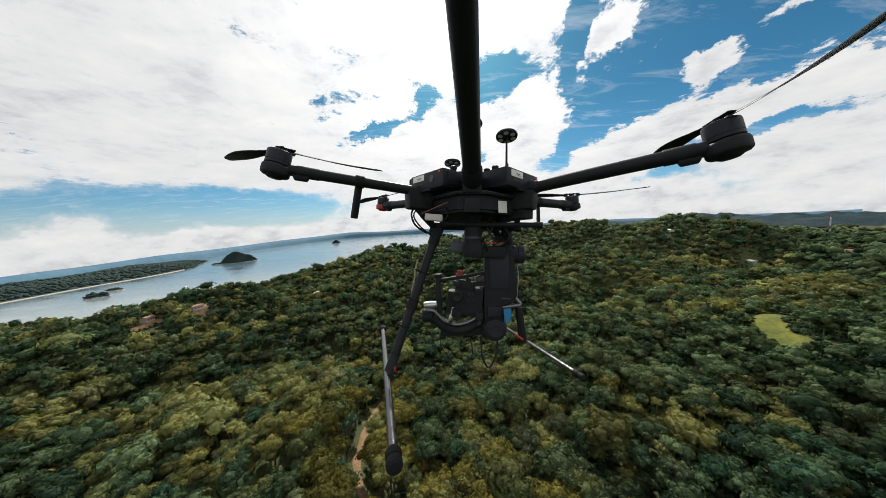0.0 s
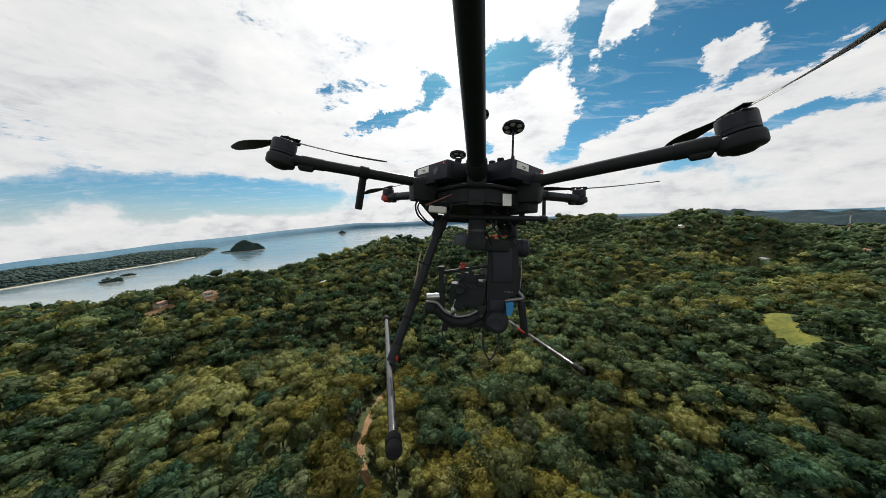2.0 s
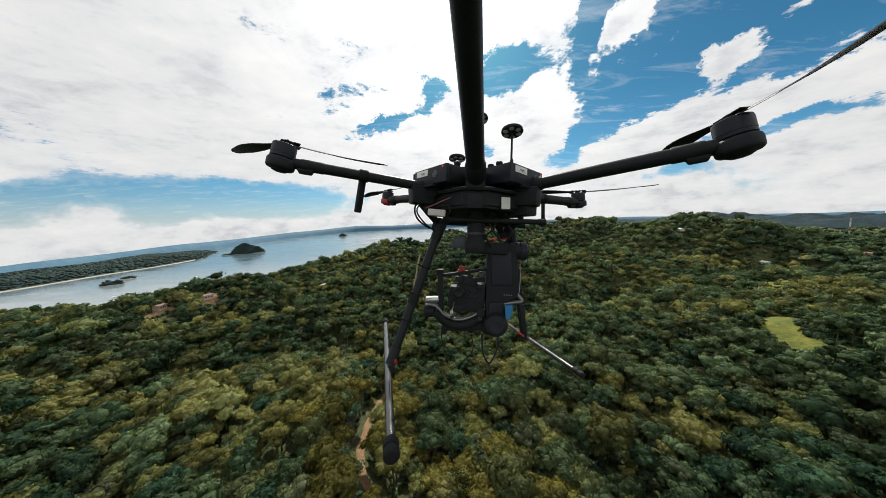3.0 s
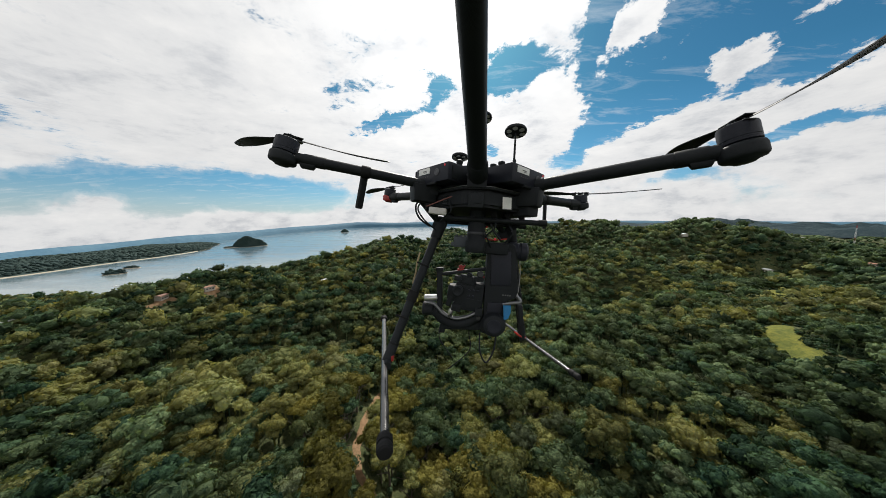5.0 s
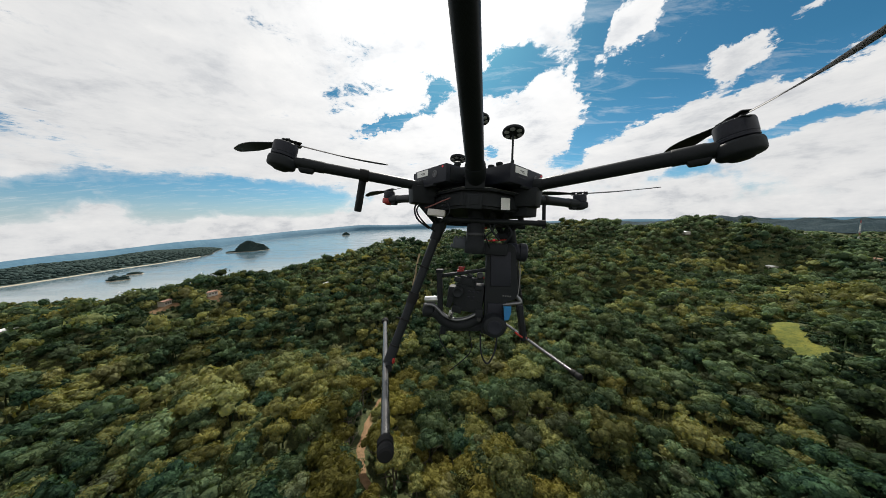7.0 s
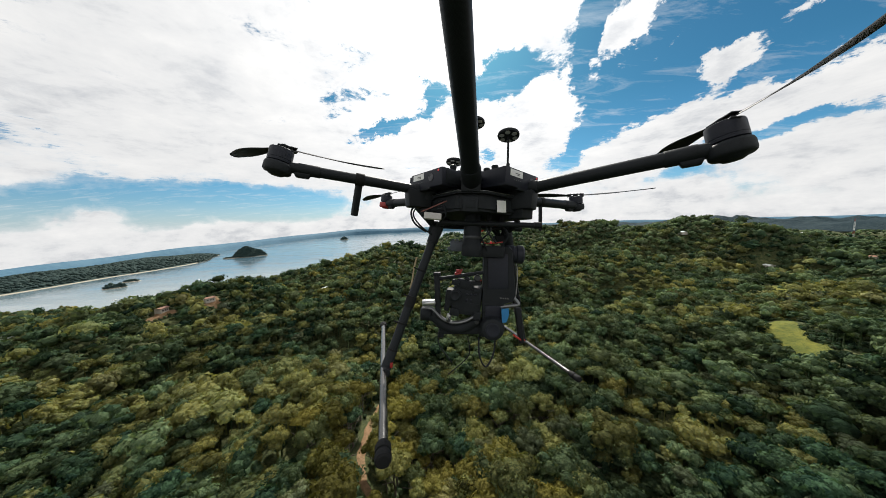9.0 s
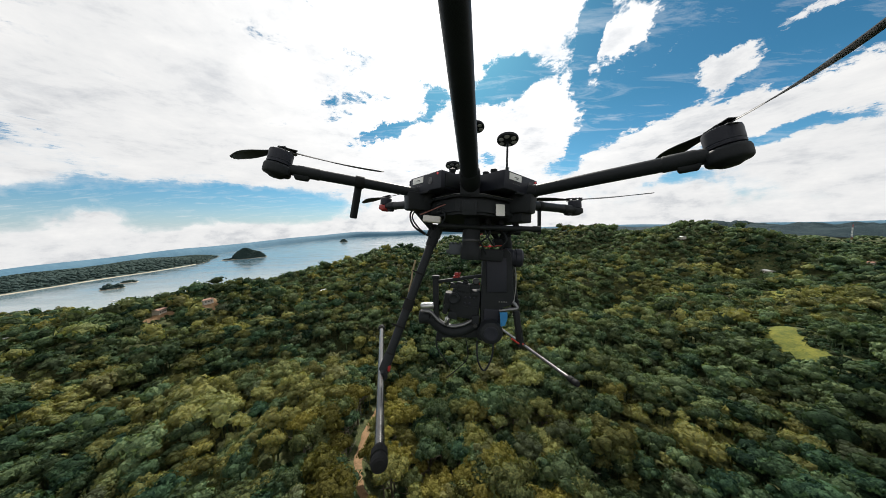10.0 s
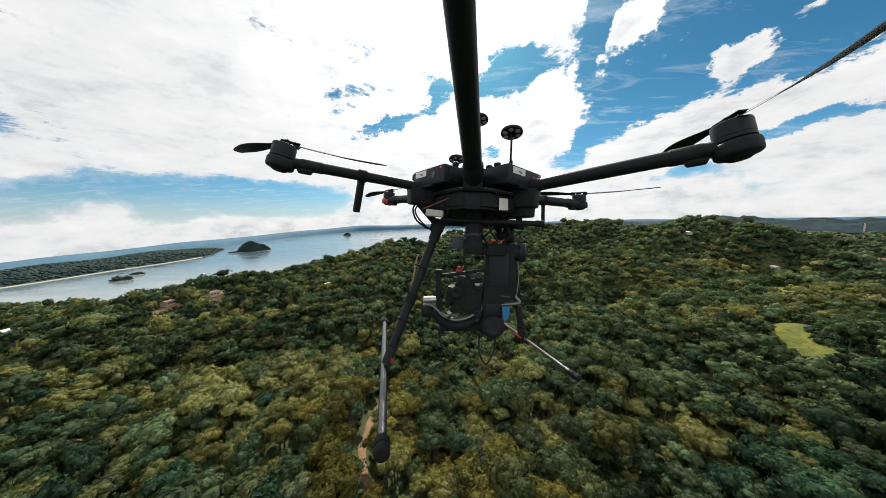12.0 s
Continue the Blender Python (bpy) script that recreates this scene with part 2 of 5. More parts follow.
DARK, MID, LIGHT, YELLOW = (0.0138, 0.034, 0.023), (0.045, 0.087, 0.047), (0.168, 0.214, 0.104), (0.288, 0.242, 0.060)
LEAVES = foliage("leaves", DARK, MID, LIGHT, YELLOW)
LEAVES_GOLD = foliage("golden_leaves", (0.040, 0.048, 0.018), (0.130, 0.128, 0.034), (0.280, 0.245, 0.062), YELLOW)
LEAVES_FAR = foliage("leaves_joined", DARK, MID, LIGHT, YELLOW, own=False)


def bark():
    mat, n, bsdf = material("bark", 0.85)
    at = n.add("ShaderNodeTexCoord").outputs["Object"]
    g = n.noise(at, 3.0, 6.0, 0.65)
    n.set(bsdf, "Base Color", n.mix(g, (0.06, 0.05, 0.038), (0.20, 0.17, 0.13)))
    bump(n, bsdf, g, 0.5, 0.05)
    return mat


BARK = bark()


def earth(name, a, b, c, scale=0.5, beach=False, relief=0.4):
    mat, n, bsdf = material(name, 0.9, 0.0, 0.2)
    at = n.add("ShaderNodeNewGeometry").outputs["Position"]
    big, small = n.noise(at, scale * 0.12, 5.0, 0.6), n.noise(at, scale * 3.0, 6.0, 0.7)
    patch = n.noise(at, scale * 0.5, 5.0, 0.7)
    col = n.mix(n.ramp(big, (0.35, 0.0), (0.65, 1.0)), a, b)
    col = n.mix(n.ramp(patch, (0.48, 0.0), (0.64, 0.75)), col, c)
    col = n.mix(n.ramp(small, (0.45, 0.0), (0.75, 1.0)), col, c)
    if beach:
        level = n.add("ShaderNodeSeparateXYZ", at).outputs[2]
        col = n.mix(n.ramp(n.math("MULTIPLY_ADD", level, 0.25, 0.0), (0.40, 1.0), (0.60, 0.0)), col, (0.46, 0.40, 0.31))
    n.set(bsdf, "Base Color", col)
    bump(n, bsdf, small, 0.6, relief)
    return mat


FLOOR = earth("forest_floor", (0.022, 0.036, 0.014), (0.055, 0.070, 0.024), (0.120, 0.125, 0.050), beach=True, relief=1.5)
GRASS = earth("meadow_grass", (0.12, 0.140, 0.026), (0.25, 0.240, 0.042), (0.060, 0.082, 0.018), 0.8, relief=1.6)
CLAY = earth("red_clay", (0.25, 0.145, 0.075), (0.34, 0.215, 0.120), (0.135, 0.090, 0.045), 1.5)
# distance haze is mixed into this blue base colour
FAR_LAND = earth("far_land_haze_tint", (0.055, 0.130, 0.195), (0.075, 0.16, 0.23), (0.095, 0.185, 0.25), 0.02)
# wooded hills whose bluish cast is haze put into the colour
FAR_HILL = earth("far_hill_haze_tint", (0.009, 0.025, 0.034), (0.015, 0.035, 0.045), (0.026, 0.048, 0.054), 0.04, relief=14.0)
# blue-green shifted to carry the haze over the gulf, sand at the rim
ISLE = earth("island_wood_haze_tint", (0.020, 0.042, 0.042), (0.030, 0.056, 0.052), (0.044, 0.070, 0.058), 0.12, beach=True, relief=4.0)


def sea():
    mat, n, bsdf = material("sea_water", 0.22, 0.0, 0.5)
    at = n.add("ShaderNodeNewGeometry").outputs["Position"]
    big = n.noise(at, 0.0025, 4.0, 0.6)
    deep = n.mix(n.ramp(big, (0.3, 0.0), (0.7, 1.0)), (0.055, 0.115, 0.155), (0.095, 0.160, 0.195))
    # sandy shallows along the near coast
    reach = n.add("ShaderNodeVectorMath", n.vec("MULTIPLY", at, (1, 1, 0)), operation="LENGTH").outputs["Value"]
    reach = n.math("MULTIPLY_ADD", n.math("MULTIPLY_ADD", big, 500.0, reach), 0.0005, -0.25)
    n.set(bsdf, "Base Color", n.mix(n.ramp(reach, (0.30, 0.75), (0.62, 0.0)), deep, (0.30, 0.33, 0.31)))
    n.set(bsdf, "Roughness", n.ramp(n.noise(n.vec("MULTIPLY", at, (1.0, 2.6, 1.0)), 0.006, 6.0, 0.65), (0.35, 0.08), (0.7, 0.26)))
    bump(n, bsdf, n.noise(at, 0.25, 5.0, 0.6), 0.12, 0.3)
    return mat


WATER = sea()


# ---- mesh helpers ----
SHAPE = Matrix()      # the size and lean of what is being built


def part(name, bm, mat, parent=None, label=""):
    """Links a bmesh as one mesh object, under its thing where there is one."""
    bm.transform(SHAPE)
    mesh = bpy.data.meshes.new(name)
    bm.to_mesh(mesh)
    bm.free()
    mesh.materials.append(mat)
    ob = new(name, mesh)
    ob.parent = parent
    if label:
        tagged(ob, label=label)
    return ob


def smooth(ob, angle=40):
    ob.data.shade_smooth()
    ob.data.set_sharp_from_angle(angle=radians(angle))
    return ob


def box(bm, size, m=Matrix(), bevel=0.0, taper=1.0):
    """A box of that size at m, its edges rounded; taper narrows its foot."""
    made = bmesh.ops.create_cube(bm, size=1.0)["verts"]
    for v in made:
        k = taper if v.co.z < 0 else 1.0
        v.co = Vector((v.co.x * size[0] * k, v.co.y * size[1] * k, v.co.z * size[2]))
    if bevel:
        edges = list({e for v in made for e in v.link_edges})
        made = bmesh.ops.bevel(bm, geom=edges, offset=bevel, segments=2, affect="EDGES", profile=0.6)["verts"]
    for v in made:
        v.co = m @ v.co
    return bm


def lathe(bm, profile, m=Matrix(), seg=24):
    """Turns (radius, z) pairs round the z axis."""
    rings = []
    for r, z in profile:
        rings.append([bm.verts.new(m @ Vector((r * math.cos(i * math.tau / seg), r * math.sin(i * math.tau / seg), z))) for i in range(seg)])
    for a, b in zip(rings, rings[1:]):
        for i in range(seg):
            bm.faces.new((a[i], a[(i + 1) % seg], b[(i + 1) % seg], b[i]))
    bm.faces.new(list(reversed(rings[0])))
    bm.faces.new(rings[-1])
    return bm


def along(a, b):
    """The pose at a whose z axis points to b."""
    a, b = Vector(a), Vector(b)
    return Matrix.Translation(a) @ (b - a).to_track_quat("Z", "Y").to_matrix().to_4x4()


def rod(bm, a, b, r, r2=None, seg=16):
    length = (Vector(b) - Vector(a)).length
    return lathe(bm, [(r, 0), (r if r2 is None else r2, length)], along(a, b), seg)


def tube(bm, points, r, seg=8, squash=1.0):
    """A bent tube through points."""
    pts = [Vector(p) for p in points]
    dense = []
    for i in range(len(pts) - 1):
        p0, p1, p2, p3 = pts[max(i - 1, 0)], pts[i], pts[i + 1], pts[min(i + 2, len(pts) - 1)]
        for k in range(6):
            t = k / 6
            dense.append(0.5 * ((2 * p1) + (p2 - p0) * t + (2 * p0 - 5 * p1 + 4 * p2 - p3) * t * t + (3 * p1 - p0 - 3 * p2 + p3) * t ** 3))
    dense.append(pts[-1])
    rings, side = [], None
    for i, p in enumerate(dense):
        d = (dense[min(i + 1, len(dense) - 1)] - dense[max(i - 1, 0)]).normalized()
        side = (Vector((0.31, 0.95, 0.1)) if side is None else side)
        side = (side - d * side.dot(d)).normalized()
        other = d.cross(side)
        rings.append([bm.verts.new(p + (side * math.cos(a) * squash + other * math.sin(a)) * r) for a in [j * math.tau / seg for j in range(seg)]])
    for a, b in zip(rings, rings[1:]):
        for j in range(seg):
            bm.faces.new((a[j], a[(j + 1) % seg], b[(j + 1) % seg], b[j]))
    bm.faces.new(list(reversed(rings[0])))
    bm.faces.new(rings[-1])
    return bm


def prism(bm, outline, z0, z1, bevel=0.0):
    """An upright prism over a plan outline."""
    low = [bm.verts.new((x, y, z0)) for x, y in outline]
    high = [bm.verts.new((x, y, z1)) for x, y in outline]
    k = len(outline)
    faces = [bm.faces.new(list(reversed(low))), bm.faces.new(high)]
    for i in range(k):
        faces.append(bm.faces.new((low[i], low[(i + 1) % k], high[(i + 1) % k], high[i])))
    bmesh.ops.recalc_face_normals(bm, faces=faces)
    if bevel:
        bmesh.ops.bevel(bm, geom=list({e for f in faces for e in f.edges}), offset=bevel, segments=2, affect="EDGES")
    return bm


def thing(name, label, category, m=Matrix(), group="", kind=""):
    ob = new(name)
    ob.matrix_world = m
    return tagged(ob, label, category, group, kind)


def raw(name, verts, faces, mat, tint=None, flat=False, gold=None):
    """A mesh from numpy arrays; all faces have the same number of corners."""
    mesh = bpy.data.meshes.new(name)
    k = faces.shape[1]
    mesh.vertices.add(len(verts)), mesh.loops.add(faces.size), mesh.polygons.add(len(faces))
    mesh.vertices.foreach_set("co", np.ascontiguousarray(verts, dtype=np.float32).ravel())
    mesh.loops.foreach_set("vertex_index", np.ascontiguousarray(faces, dtype=np.int32).ravel())
    mesh.polygons.foreach_set("loop_start", np.arange(0, faces.size, k, dtype=np.int32))
    if tint is not None:
        mesh.attributes.new("tint", "FLOAT", "POINT").data.foreach_set("value", np.ascontiguousarray(tint, dtype=np.float32))
    if gold is not None:
        mesh.attributes.new("gold", "FLOAT", "POINT").data.foreach_set("value", np.ascontiguousarray(gold, dtype=np.float32))
    mesh.update(calc_edges=True)
    mesh.validate()
    if not flat:
        mesh.shade_smooth()
    mesh.materials.append(mat)
    return mesh


# ---- the land ----
rng = np.random.default_rng(7)


def smoothstep(a, b, v):
    t = np.clip((v - a) / (b - a), 0, 1)
    return t * t * (3 - 2 * t)


WAVES = [(rng.uniform(0, math.tau), rng.uniform(0, math.tau), w, amp) for w, amp in
         ((320, 5.0), (260, 4.0), (170, 3.0), (120, 3.0), (85, 2.4), (60, 1.4), (45, 0.8))]


def ripple(x, y):
    z = 0
    for turn, phase, w, amp in WAVES:
        z = z + amp * np.sin((x * math.cos(turn) + y * math.sin(turn)) * math.tau / w + phase)
    return z


SPREAD = 1.5
# hills (positive) and hollows: x, y, half length, half width, turn of the long axis, height
HILLS = [(-20, 265, 150, 52, 112, -20), (-265, 330, 230, 58, 92, 15), (75, 150, 80, 40, 60, 9), (-75, 120, 95, 34, 118, 9), (190, 190, 120, 36, 38, -15),
         (350, 330, 170, 60, 150, 20), (430, 470, 210, 55, 155, -16), (500, 640, 220, 110, 150, 56), (230, 620, 160, 70, 130, 14), (60, 480, 150, 60, 100, 12), (150, 420, 160, 36, 120, -16),
         (760, 560, 180, 90, 140, 18), (-120, 560, 120, 60, 120, 10), (860, 900, 320, 150, 140, 18), (300, 1050, 300, 150, 100, 14)]


def height(x, y):
    """The bare ground: a wooded ridge that falls to a coastal plain and the sea on one side and climbs on the other."""
    x, y = np.asarray(x, float), np.asarray(y, float)
    d = np.hypot(x, y)
    x, y = x / SPREAD, y / SPREAD
    u = (x + 240) * 0.904 - (y - 200) * 0.427
    climb = smoothstep(150, 750, 0.9 * y + 0.05 * x)
    ridge = 83 + 18 * climb + ripple(x, y) * (0.60 + 0.95 * smoothstep(90, 300, d))
    ridge = 150 - SPREAD * (150 - ridge)
    ridge -= 60 * smoothstep(1000, 1500, 0.7 * y + 0.5 * x) + 20 * smoothstep(500, 800, 0.5 * y + 0.85 * x) * smoothstep(0.55, 0.75, x / (np.hypot(x, y) + 1))
    for hx, hy, long, wide, turn, tall in HILLS:
        c, s = math.cos(radians(turn)), math.sin(radians(turn))
        p, q = ((x * SPREAD - hx) * c + (y * SPREAD - hy) * s) / long, ((y * SPREAD - hy) * c - (x * SPREAD - hx) * s) / wide
        ridge = ridge + tall * np.exp(-(p * p + q * q))
    ridge = np.maximum(ridge, 20) - 14 * smoothstep(850, 1150, d) * smoothstep(-0.2, 0.2, x * SPREAD / (d + 1))
    ridge += 18 * np.exp(-((d - 268) / 46) ** 2) * smoothstep(-0.40, -0.62, x * SPREAD / (d + 1))
    shore = np.interp(np.degrees(np.arctan2(x, y)), [-180, -75, -60, -57, -53, -45, 0], [980, 980, 920, 880, 790, 800, 1000])
    plain = 7 + 0.25 * ripple(x * 0.7, y * 0.7) - 16 * smoothstep(-50, 60, d - shore)
    k = smoothstep(-135, 20, u)
    z = plain + (ridge - plain) * k
    return z - 70 * smoothstep(1700, 2300, d) * smoothstep(0.35, -0.1, x * SPREAD / (d + 1))


FAR_SHORE = ([-130, -75, -60, -45, -42, -32, -18, 60], [1400, 1400, 1715, 2200, 2400, 3300, 4650, 4750])      # azimuth, distance


def land():
    rings = np.concatenate([np.linspace(0.5, 60, 10), np.geomspace(66, 4700, 95)])
    turns = np.linspace(0, math.tau, 361)[:-1]
    r, a = np.meshgrid(rings, turns, indexing="ij")
    side = np.degrees(np.where(a > math.pi, a - math.tau, a))
    r = r * np.interp(side, FAR_SHORE[0], FAR_SHORE[1], left=4700, right=4700) / 4750
    x, y = r * np.sin(a), r * np.cos(a)
    verts = np.stack([x, y, height(x, y)], -1).reshape(-1, 3)
    i, j = np.meshgrid(np.arange(len(rings) - 1), np.arange(360), indexing="ij")
    n = 360
    faces = np.stack([i * n + j, (i + 1) * n + j, (i + 1) * n + (j + 1) % n, i * n + (j + 1) % n], -1).reshape(-1, 4)
    faces = faces[:, ::-1]
    tagged(new("ground", raw("ground", verts, faces, FLOOR)), "hilly ground under tropical forest falling to the coast", "ground", kind="structure")


land()


def polar(a, d):
    a = radians(a)
    return d * math.sin(a), d * math.cos(a)


def water():
    """The gulf, out to the far shore, which comes nearer towards one side."""
    az_ = np.linspace(-130, 60, 96)
    far = np.interp(az_, *FAR_SHORE)
    crest = np.interp(az_, [-130, -60, -45, -42, -32, -18, 60], [42, 45, 52, 50, 58, 82, 72])
    rs = np.linspace(0, 1, 14)
    verts = np.array([[math.sin(radians(a)) * (300 + (f - 300) * r), math.cos(radians(a)) * (300 + (f - 300) * r), SEA] for a, f in zip(az_, far) for r in rs])
    faces = np.array([[i * 14 + j, i * 14 + j + 1, (i + 1) * 14 + j + 1, (i + 1) * 14 + j] for i in range(95) for j in range(13)])[:, ::-1]
    tagged(new("water", raw("water", verts, faces, WATER)), "calm pale grey-blue sea of a wide gulf", "sea", kind="structure")
    # the far shore's hills, a long low bank with depth; haze is painted on
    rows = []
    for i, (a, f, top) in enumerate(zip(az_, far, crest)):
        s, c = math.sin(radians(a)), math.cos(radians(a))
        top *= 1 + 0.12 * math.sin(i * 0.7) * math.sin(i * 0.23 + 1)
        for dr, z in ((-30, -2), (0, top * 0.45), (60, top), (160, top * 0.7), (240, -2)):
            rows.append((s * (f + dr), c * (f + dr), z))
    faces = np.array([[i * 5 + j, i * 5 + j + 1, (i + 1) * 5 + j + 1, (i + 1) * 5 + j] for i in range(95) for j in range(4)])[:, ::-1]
    tagged(new("backdrop", raw("backdrop", np.array(rows), faces, FAR_LAND)), "hills of the far shore across the gulf, painted haze-blue", "hills", kind="structure")


water()


def mound(name, label, at, size, turn, mat, lumps, category="island", blunt=2.2, uneven=0.0):
    """An island or hill: a dome with wooded lumps."""
    n, m = 72, 16
    seedv = Vector((at[0] * 0.013, at[1] * 0.011, 0))
    verts, faces = [], []
    for i in range(m + 1):
        r = i / m
        for j in range(n):
            a = j * math.tau / n
            edge = 1 + 0.28 * noise.noise(Vector((math.cos(a) * 1.3, math.sin(a) * 1.3, 0)) + seedv)
            px, py = r * edge * math.cos(a) * size[0], r * edge * math.sin(a) * size[1]
            p = Vector((px, py, 0)) * lumps
            z = (1 - r ** blunt) * (0.80 + 0.45 * noise.noise(Vector((px / size[0], py / size[1], 2)) * 1.7 + seedv)) + 0.05 * noise.fractal(p, 0.8, 2.0, 4) * (1 - r ** 4) + uneven * (noise.noise(Vector((px / size[0] * 9, py / size[1] * 2, 5)) + seedv) + 0.6 * noise.noise(Vector((px / size[0] * 24, py / size[1] * 4, 8))) + 0.25 * noise.noise(Vector((px / size[0] * 60, py / size[1] * 9, 3)))) * (1 - r ** 2)
            verts.append((px, py, z * size[2] - 1.0 * r))
    for i in range(m):
        for j in range(n):
            faces.append((i * n + j, (i + 1) * n + j, (i + 1) * n + (j + 1) % n, i * n + (j + 1) % n))
    ob = new(name, raw(name, np.array(verts), np.array(faces), mat))
    ob.matrix_world = pose(at[0], at[1], at[2], 0, 0, turn)
    return tagged(ob, label, category)


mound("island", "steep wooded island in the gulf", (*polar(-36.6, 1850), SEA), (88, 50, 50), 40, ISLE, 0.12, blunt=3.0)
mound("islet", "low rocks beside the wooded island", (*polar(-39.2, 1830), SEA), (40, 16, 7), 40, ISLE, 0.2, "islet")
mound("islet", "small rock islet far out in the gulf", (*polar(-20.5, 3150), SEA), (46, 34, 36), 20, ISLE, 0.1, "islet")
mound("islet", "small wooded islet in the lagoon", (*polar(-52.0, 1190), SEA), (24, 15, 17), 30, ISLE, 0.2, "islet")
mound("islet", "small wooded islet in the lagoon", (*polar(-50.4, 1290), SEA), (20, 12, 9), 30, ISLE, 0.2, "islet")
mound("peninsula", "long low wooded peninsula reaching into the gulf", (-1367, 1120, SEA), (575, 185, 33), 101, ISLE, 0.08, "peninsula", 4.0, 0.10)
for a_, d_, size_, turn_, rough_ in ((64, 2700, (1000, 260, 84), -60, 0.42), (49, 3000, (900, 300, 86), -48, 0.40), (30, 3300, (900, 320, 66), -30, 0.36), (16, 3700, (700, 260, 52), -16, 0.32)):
    mound("far_hill", "wooded hills on the skyline, haze painted into their colour", (*polar(a_, d_), 30), size_, turn_, FAR_HILL, 0.02, "hills", uneven=rough_)



def ground_hit(a, e, eye=150.0):
    """Where the ground is met from the camera's height, at that azimuth and elevation."""
    d = np.arange(20, 1900, 1.0)
    x, y = polar(a, d)
    z = height(x, y)
    while True:
        met = np.nonzero(eye + d * math.tan(radians(e)) <= z)[0]
        if len(met) and z[met[0]] > 5:
            return float(x[met[0]]), float(y[met[0]]), float(z[met[0]])
        e -= 0.2


# ---- clearings, track, houses on the land ----
TRACK = [polar(-13.5, 172), polar(-15.5, 158), polar(-16.3, 150), polar(-18.6, 132), polar(-20.6, 114), polar(-20.4, 100), polar(-16.9, 88), polar(-6, 76), polar(12, 68), polar(36, 70)]
GLADE = [polar(54.2, 338), polar(53.6, 318), polar(53.9, 299), polar(55.2, 286), polar(56.9, 278), polar(58.6, 276)]      # a winding meadow
MEADOWS = [(*polar(54, 500), 18, 36, 60), (*polar(47, 840), 20, 44, 40)]
BARE = [(*ground_hit(-42.3, -11.6)[:2], 7, 12, 30), (*ground_hit(-48, -12.0)[:2], 8, 13, 0), (*ground_hit(-56, -24)[:2], 5, 8, 40)]
HOUSES = [  # azimuth, elevation, length, width, turn, roof
    (51.9, -7.9, 15, 9, 80, "white"), (54.2, -3.4, 28, 13, 104, "white"), (43.0, -3.3, 14, 9, 75, "white"), (59.5, -6.0, 16, 9, 95, "rust"),
    (-25.0, -12.7, 11, 8, 85, "white"), (-42.6, -11.4, 9, 6, 60, "rust"), (-48.0, -11.7, 9, 6, 100, "rust"), (-51.8, -11.5, 9, 6, 80, "white"),
    (-53.4, -11.3, 12, 8, 110, "grey"), (-57.5, -9.0, 14, 9, 70, "white"), (-60.5, -11.5, 14, 9, 90, "white")]
HOUSES = [(*ground_hit(a, e), l, w, t, roof) for a, e, l, w, t, roof in HOUSES]


def line_distance(x, y, line):
    best = np.full(np.shape(x), 1e9)
    for (ax, ay), (bx, by) in zip(line, line[1:]):
        t = np.clip(((x - ax) * (bx - ax) + (y - ay) * (by - ay)) / ((bx - ax) ** 2 + (by - ay) ** 2), 0, 1)
        best = np.minimum(best, np.hypot(x - ax - t * (bx - ax), y - ay - t * (by - ay)))
    return best


def draped(name, label, outline, mat, category, lift=0.12, steps=10):
    """A patch that lies on the ground, as a fan of rings round its middle."""
    cx, cy = np.mean([p[0] for p in outline]), np.mean([p[1] for p in outline])
    k = len(outline)
    verts = [(cx + (px - cx) * i / steps, cy + (py - cy) * i / steps) for i in range(1, steps + 1) for px, py in outline] + [(cx, cy)]
    verts = np.array([(x, y, float(height(x, y)) + lift * (1.0 if n < k * (steps - 1) else -1.0)) for n, (x, y) in enumerate(verts)])
    bm = bmesh.new()
    vs = [bm.verts.new(v) for v in verts]
    for j in range(k):
        bm.faces.new((vs[-1], vs[j], vs[(j + 1) % k]))
        for i in range(steps - 1):
            bm.faces.new((vs[i * k + j], vs[(i + 1) * k + j], vs[(i + 1) * k + (j + 1) % k], vs[i * k + (j + 1) % k]))
    return tagged(smooth(part(name, bm, mat)), label, category, kind="structure")


def blob(cx, cy, rx, ry, turn, n=36):
    out = []
    for i in range(n):
        a = i * math.tau / n
        k = 1 + 0.55 * noise.noise(Vector((math.cos(a) * 1.6 + cx * 0.1, math.sin(a) * 1.6 + cy * 0.1, 0))) + 0.25 * noise.noise(Vector((math.cos(a) * 4 + cx, math.sin(a) * 4 + cy, 3)))
        px, py = rx * k * math.cos(a), ry * k * math.sin(a)
        c, s = math.cos(radians(turn)), math.sin(radians(turn))
        out.append((cx + px * c - py * s, cy + px * s + py * c))
    return out


for m_ in MEADOWS:
    draped("meadow", "bright green grass clearing among the trees", blob(*m_), GRASS, "meadow")
for m_ in BARE:
    draped("bare_earth", "bare reddish earth cleared among the trees", blob(*m_), CLAY, "bare ground")


